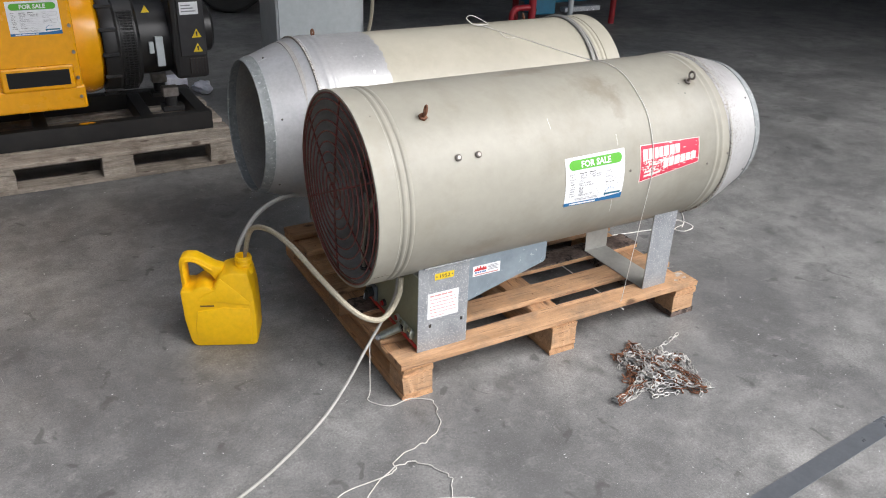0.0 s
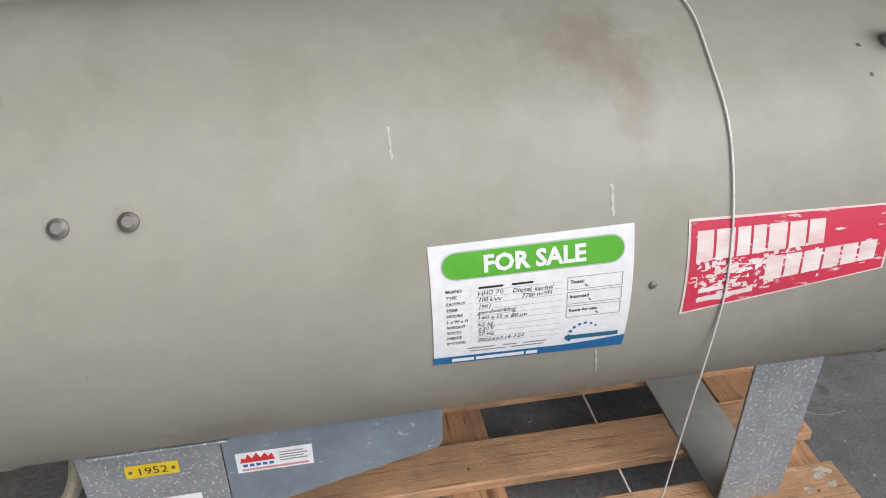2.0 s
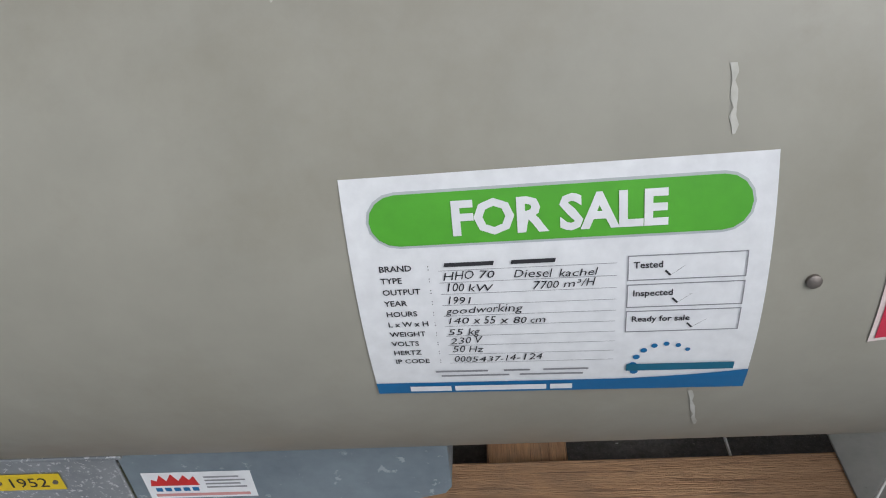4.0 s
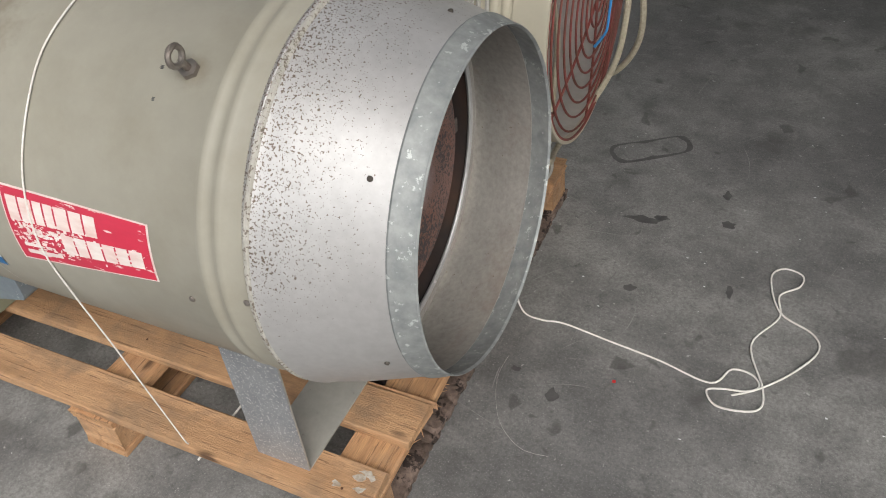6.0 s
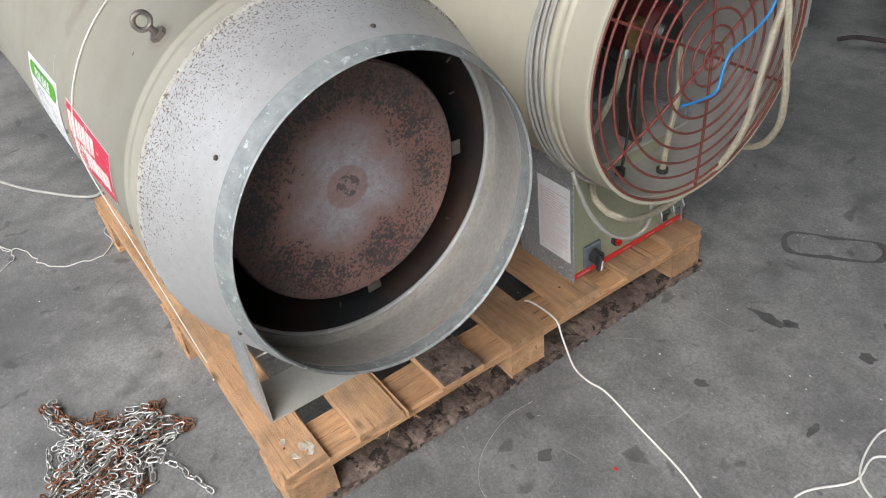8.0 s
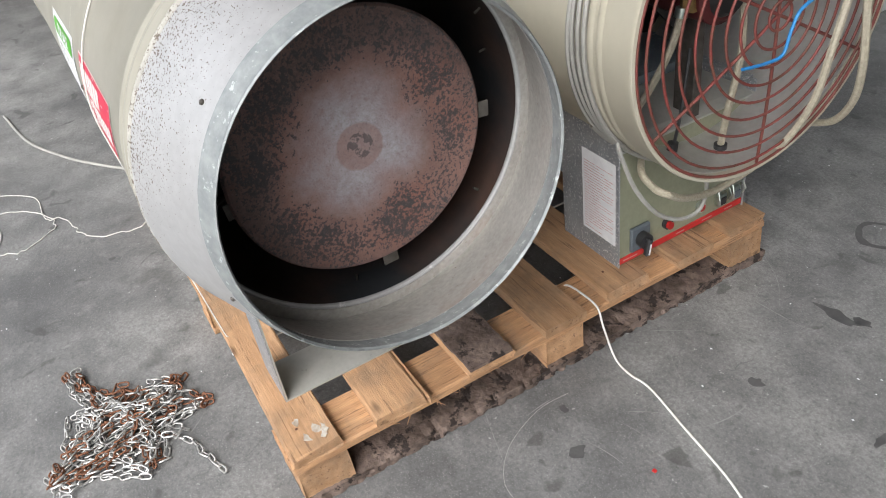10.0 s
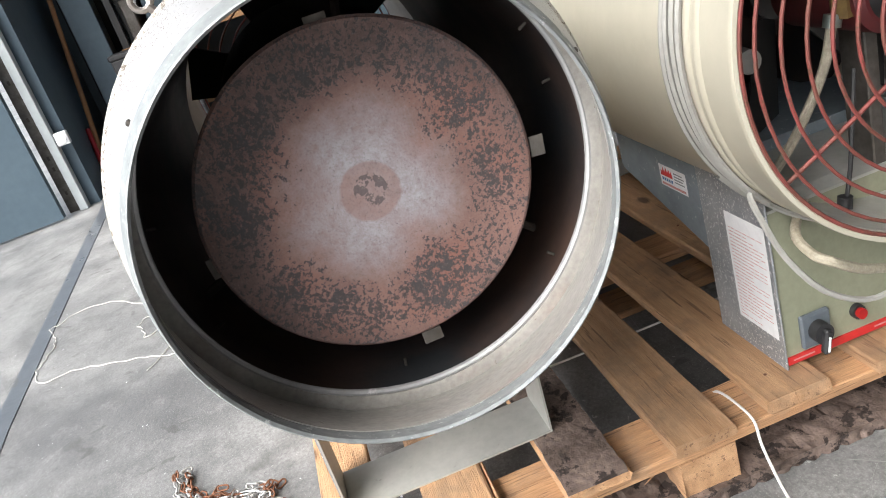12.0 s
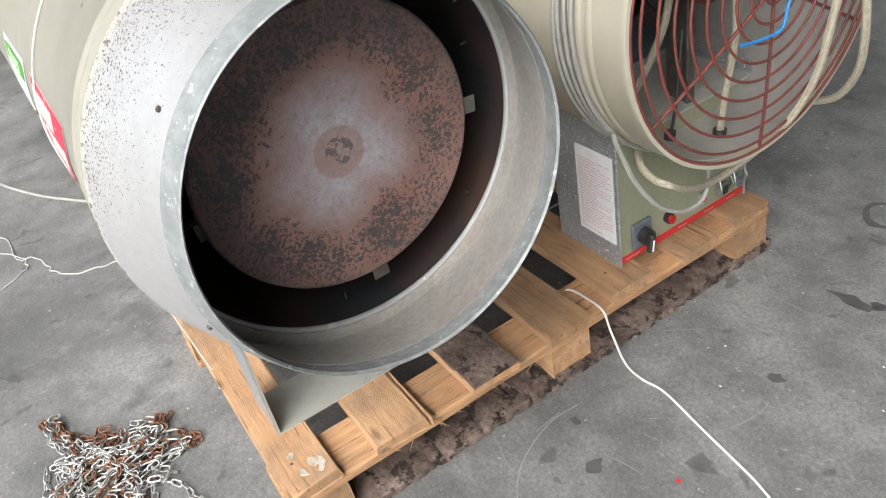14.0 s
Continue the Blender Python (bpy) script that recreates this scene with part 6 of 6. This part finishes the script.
tagged(part("steel_column", box(-3.15, -3.0, -0.86, -0.70, 0.0, 5.2, 0.004), STEEL_BLUE), "blue-grey steel column", "column", kind="structure")
rh = thing("red_handle_tool", (-2.75, -0.98, 0), "red-handled tool leaning in the store corner", "tool")
part("tool_shaft", cylinder((-2.70, -0.975, 0.01), (-2.86, -0.99, 0.34), 0.014, 12), RED_PAINT, rh)
rack = thing("storage_rack", (-3.15, 0.2, 0), "dark storage rack with brown shelves in the corner", "rack")
for x, y in ((-3.35, -0.62), (-2.95, -0.62), (-3.35, 1.4), (-2.95, 1.4)):
    part("upright", box(x, x + 0.04, y, y + 0.04, 0.0, 2.0, 0.002), BLACK_PAINT, rack)
for z in (0.25, 0.66, 1.05, 1.5):
    part("shelf", box(-3.36, -2.90, -0.63, 1.45, z, z + 0.03, 0.002), BROOM, rack)
sp = thing("hose_roll", (-2.98, -0.42, 0.86), "white plastic roll hanging on the storage rack", "roll")
rb = tube([(-2.885, -0.42 + 0.045 * math.cos(t), 0.90 + 0.045 * math.sin(t)) for t in (2 * math.pi * k / 28 for k in range(28))], 0.018, 10, True)
part("roll_ring", rb, WHITE, sp, "", True)
part("roll_hook", cylinder((-2.96, -0.42, 0.945), (-2.87, -0.42, 0.945), 0.006, 8), STEEL, sp)
rnd = random.Random(21)
for z in (0.28, 0.69, 1.08):
    y = -0.55
    while y < 1.2:
        w, hh = rnd.uniform(0.06, 0.22), rnd.uniform(0.08, 0.28)
        m_ = rnd.choice((BLACK, DULL, BROOM, DARK_WALL, PALE_STEEL, STEEL_BLUE))
        tagged(part("storage_box", box(-3.3, -2.95 - rnd.uniform(0, 0.1), y, y + w, z + 0.0005, z + hh, 0.006), m_), "small dusty box on the storage rack shelf", "box", "boxes on the storage rack")
        y += w + rnd.uniform(0.02, 0.15)

# black crate with white letters, crumpled film and bare wire ends near the gate
crate = thing("storage_crate", (-2.78, -0.47, 0), "black plastic crate with white letters beside the rack", "crate")
cbox = part("crate_body", box(-2.885, -2.69, -0.68, -0.29, 0.0, 0.66, 0.012, seg=2), BLACK, crate)
part("crate_rim", box(-2.892, -2.683, -0.687, -0.283, 0.655, 0.685, 0.006), BLACK, cbox)
part("crate_ridge", box(-2.6895, -2.682, -0.675, -0.295, 0.27, 0.285, 0.002), BLACK_PAINT, cbox)
part("crate_lettering", rolled(letters("AL", 0.27, 0.0, 0.0, None, "LEFT", 0.004), lambda a, c, z: (-2.6885 + z * 0.01, -0.625 + a, 0.355 + c)), WHITE, cbox, "white letters", False, False)
for cx, cy_, sx, sy, sz, seed in ((-1.60, -0.60, 0.13, 0.10, 0.07, 3.0), (-1.80, -0.43, 0.11, 0.08, 0.05, 9.0)):
    film_bm = bmesh.new()
    bmesh.ops.create_icosphere(film_bm, subdivisions=4, radius=1.0)
    for v in film_bm.verts:
        k = 1 + 0.5 * noise.noise(v.co * 2.2 + Vector((seed, 0, 0))) + 0.25 * noise.noise(v.co * 6 + Vector((seed, 2, 0)))
        v.co = Vector((cx + v.co.x * k * sx, cy_ + v.co.y * k * sy, max(0.001, sz * 0.7 + v.co.z * k * sz)))
    tagged(part("plastic_film", film_bm, CLOTH, None, "", False), "crumpled white plastic film lying on the concrete", "plastic film")
cord_thing("wire_end", [(-0.927, -0.589, 0.003), (-0.85, -0.57, 0.006), (-0.729, -0.546, 0.003), (-0.66, -0.49, 0.003)], 0.002, RED_PLASTIC, "bare red wire end of the white flex", "wire", 5, 6)
cord_thing("wire_end", [(-0.84, -0.535, 0.003), (-0.77, -0.53, 0.007), (-0.70, -0.50, 0.003)], 0.002, BLUE_WIRE, "blue wire end of the white flex", "wire", 5, 6)
cord_thing("wire_end", [(-0.66, -0.47, 0.004), (-0.63, -0.45, 0.004), (-0.60, -0.42, 0.003), (-0.53, -0.375, 0.003)], 0.0026, YELLOW_TAG, "yellow-sleeved wire end on the concrete", "wire", 5, 6)

# ---------------------------------------------------------------- marks on the floor
def floor_mark(name, poly, label, m=STAIN, z=0.0022):
    bm = bmesh.new()
    bm.faces.new([bm.verts.new((a, c, z)) for a, c in poly])
    bmesh.ops.recalc_face_normals(bm, faces=bm.faces)
    return tagged(part(name, bm, m, None, "", False, False), label, "floor mark", kind="structure")


def ring_mark(pts, w, z=0.0022):
    p = smooth_path([(a, c, 0) for a, c in pts], 5, True)
    bm = bmesh.new()
    c = sum(p, Vector()) / len(p)
    rows = [(bm.verts.new((q.x, q.y, z)), bm.verts.new(((q + (c - q).normalized() * w * (0.8 + 0.5 * noise.noise(q * 30)))[:2]) + (z,))) for q in p]
    for i in range(len(rows)):
        a, d = rows[i], rows[(i + 1) % len(rows)]
        bm.faces.new((a[0], d[0], d[1], a[1]))
    return bm


tagged(part("rectangle_mark", ring_mark([(1.258, 1.352), (1.262, 1.318), (1.290, 1.284), (1.32, 1.284), (1.40, 1.335), (1.462, 1.385), (1.474, 1.415), (1.452, 1.455), (1.425, 1.462), (1.35, 1.415), (1.28, 1.372)], 0.018), STAIN, None, "", False, False), "dark worn outline of a rectangle on the concrete", "floor mark", kind="structure")
rnd = random.Random(8)
for cx, cy_, rx, ry in ((1.42, 1.055, 0.05, 0.016), (1.46, 1.075, 0.025, 0.012), (1.62, 1.10, 0.018, 0.016), (1.60, 1.22, 0.012, 0.02), (1.45, 0.80, 0.016, 0.012), (1.29, 0.48, 0.012, 0.009), (1.66, 0.86, 0.01, 0.02), (1.38, 0.44, 0.016, 0.02), (0.18, -0.14, 0.008, 0.012), (-0.52, 1.18, 0.02, 0.012), (1.25, -0.35, 0.010, 0.008)):
    rim = [(cx + rx * q * math.cos(t), cy_ + ry * q * math.sin(t), 0.0) for t, q in ((2 * math.pi * k / 11, rnd.uniform(0.6, 1.15)) for k in range(11))]
    poly = [(q.x, q.y) for q in smooth_path(rim, 4, True)]
    floor_mark("stain", poly, "small dark oil stain on the concrete")
bm = bmesh.new()
rnd = random.Random(31)
for k in range(90):
    cx, cy_ = rnd.choice(((rnd.uniform(1.2, 2.1), rnd.uniform(0.2, 1.6)), (rnd.uniform(-1.2, 1.8), rnd.uniform(-0.9, 2.2))))
    a, bend, ln_, w = rnd.uniform(0, 6.28), rnd.uniform(-6, 6), rnd.uniform(0.02, 0.16), rnd.uniform(0.0004, 0.0011)
    p, row = Vector((cx, cy_, 0.0014)), None
    for q in range(9):
        sd = Vector((-math.sin(a), math.cos(a), 0)) * w * (0.4 + 0.6 * math.sin(math.pi * (q + 0.5) / 9))
        pair = (bm.verts.new(p + sd), bm.verts.new(p - sd))
        if row:
            bm.faces.new((row[0], row[1], pair[1], pair[0]))
        row = pair
        p = p + Vector((math.cos(a), math.sin(a), 0)) * ln_ / 8
        a += bend * ln_ / 8
tagged(part("floor_scuff", bm, SCUFF, None, "", False, True), "fine pale scratches in the concrete floor", "scratch", kind="stuff")
cord_thing("loose_thread", [(1.262, 0.512, 0.0008), (1.262, 0.44, 0.0008), (1.30, 0.35, 0.0008), (1.36, 0.30, 0.0008), (1.42, 0.30, 0.0008)], 0.0003, FLEX, "fine white thread on the concrete", "thread", 6, 4)
tagged(part("red_fleck", prism([(1.484, 0.516), (1.491, 0.517), (1.490, 0.523), (1.483, 0.522)], 0.0, 0.002, "z"), RED_INK), "tiny red paint fleck on the concrete", "fleck")
bm = bmesh.new()
rnd = random.Random(4)
for k in range(420):
    cx, cy_ = rnd.uniform(-1.6, 3.0), rnd.uniform(-1.2, 2.6)
    s_ = rnd.uniform(0.0012, 0.0038)
    t0 = rnd.uniform(0, 6)
    bm.faces.new([bm.verts.new((cx + s_ * math.cos(t0 + t), cy_ + s_ * rnd.uniform(0.4, 1) * math.sin(t0 + t), 0.0016)) for t in (0, 1.3, 2.9, 4.4)])
tagged(part("floor_grit", bm, WHITE, None, "", False, True), "scattered white grit on the concrete floor", "grit", kind="stuff")
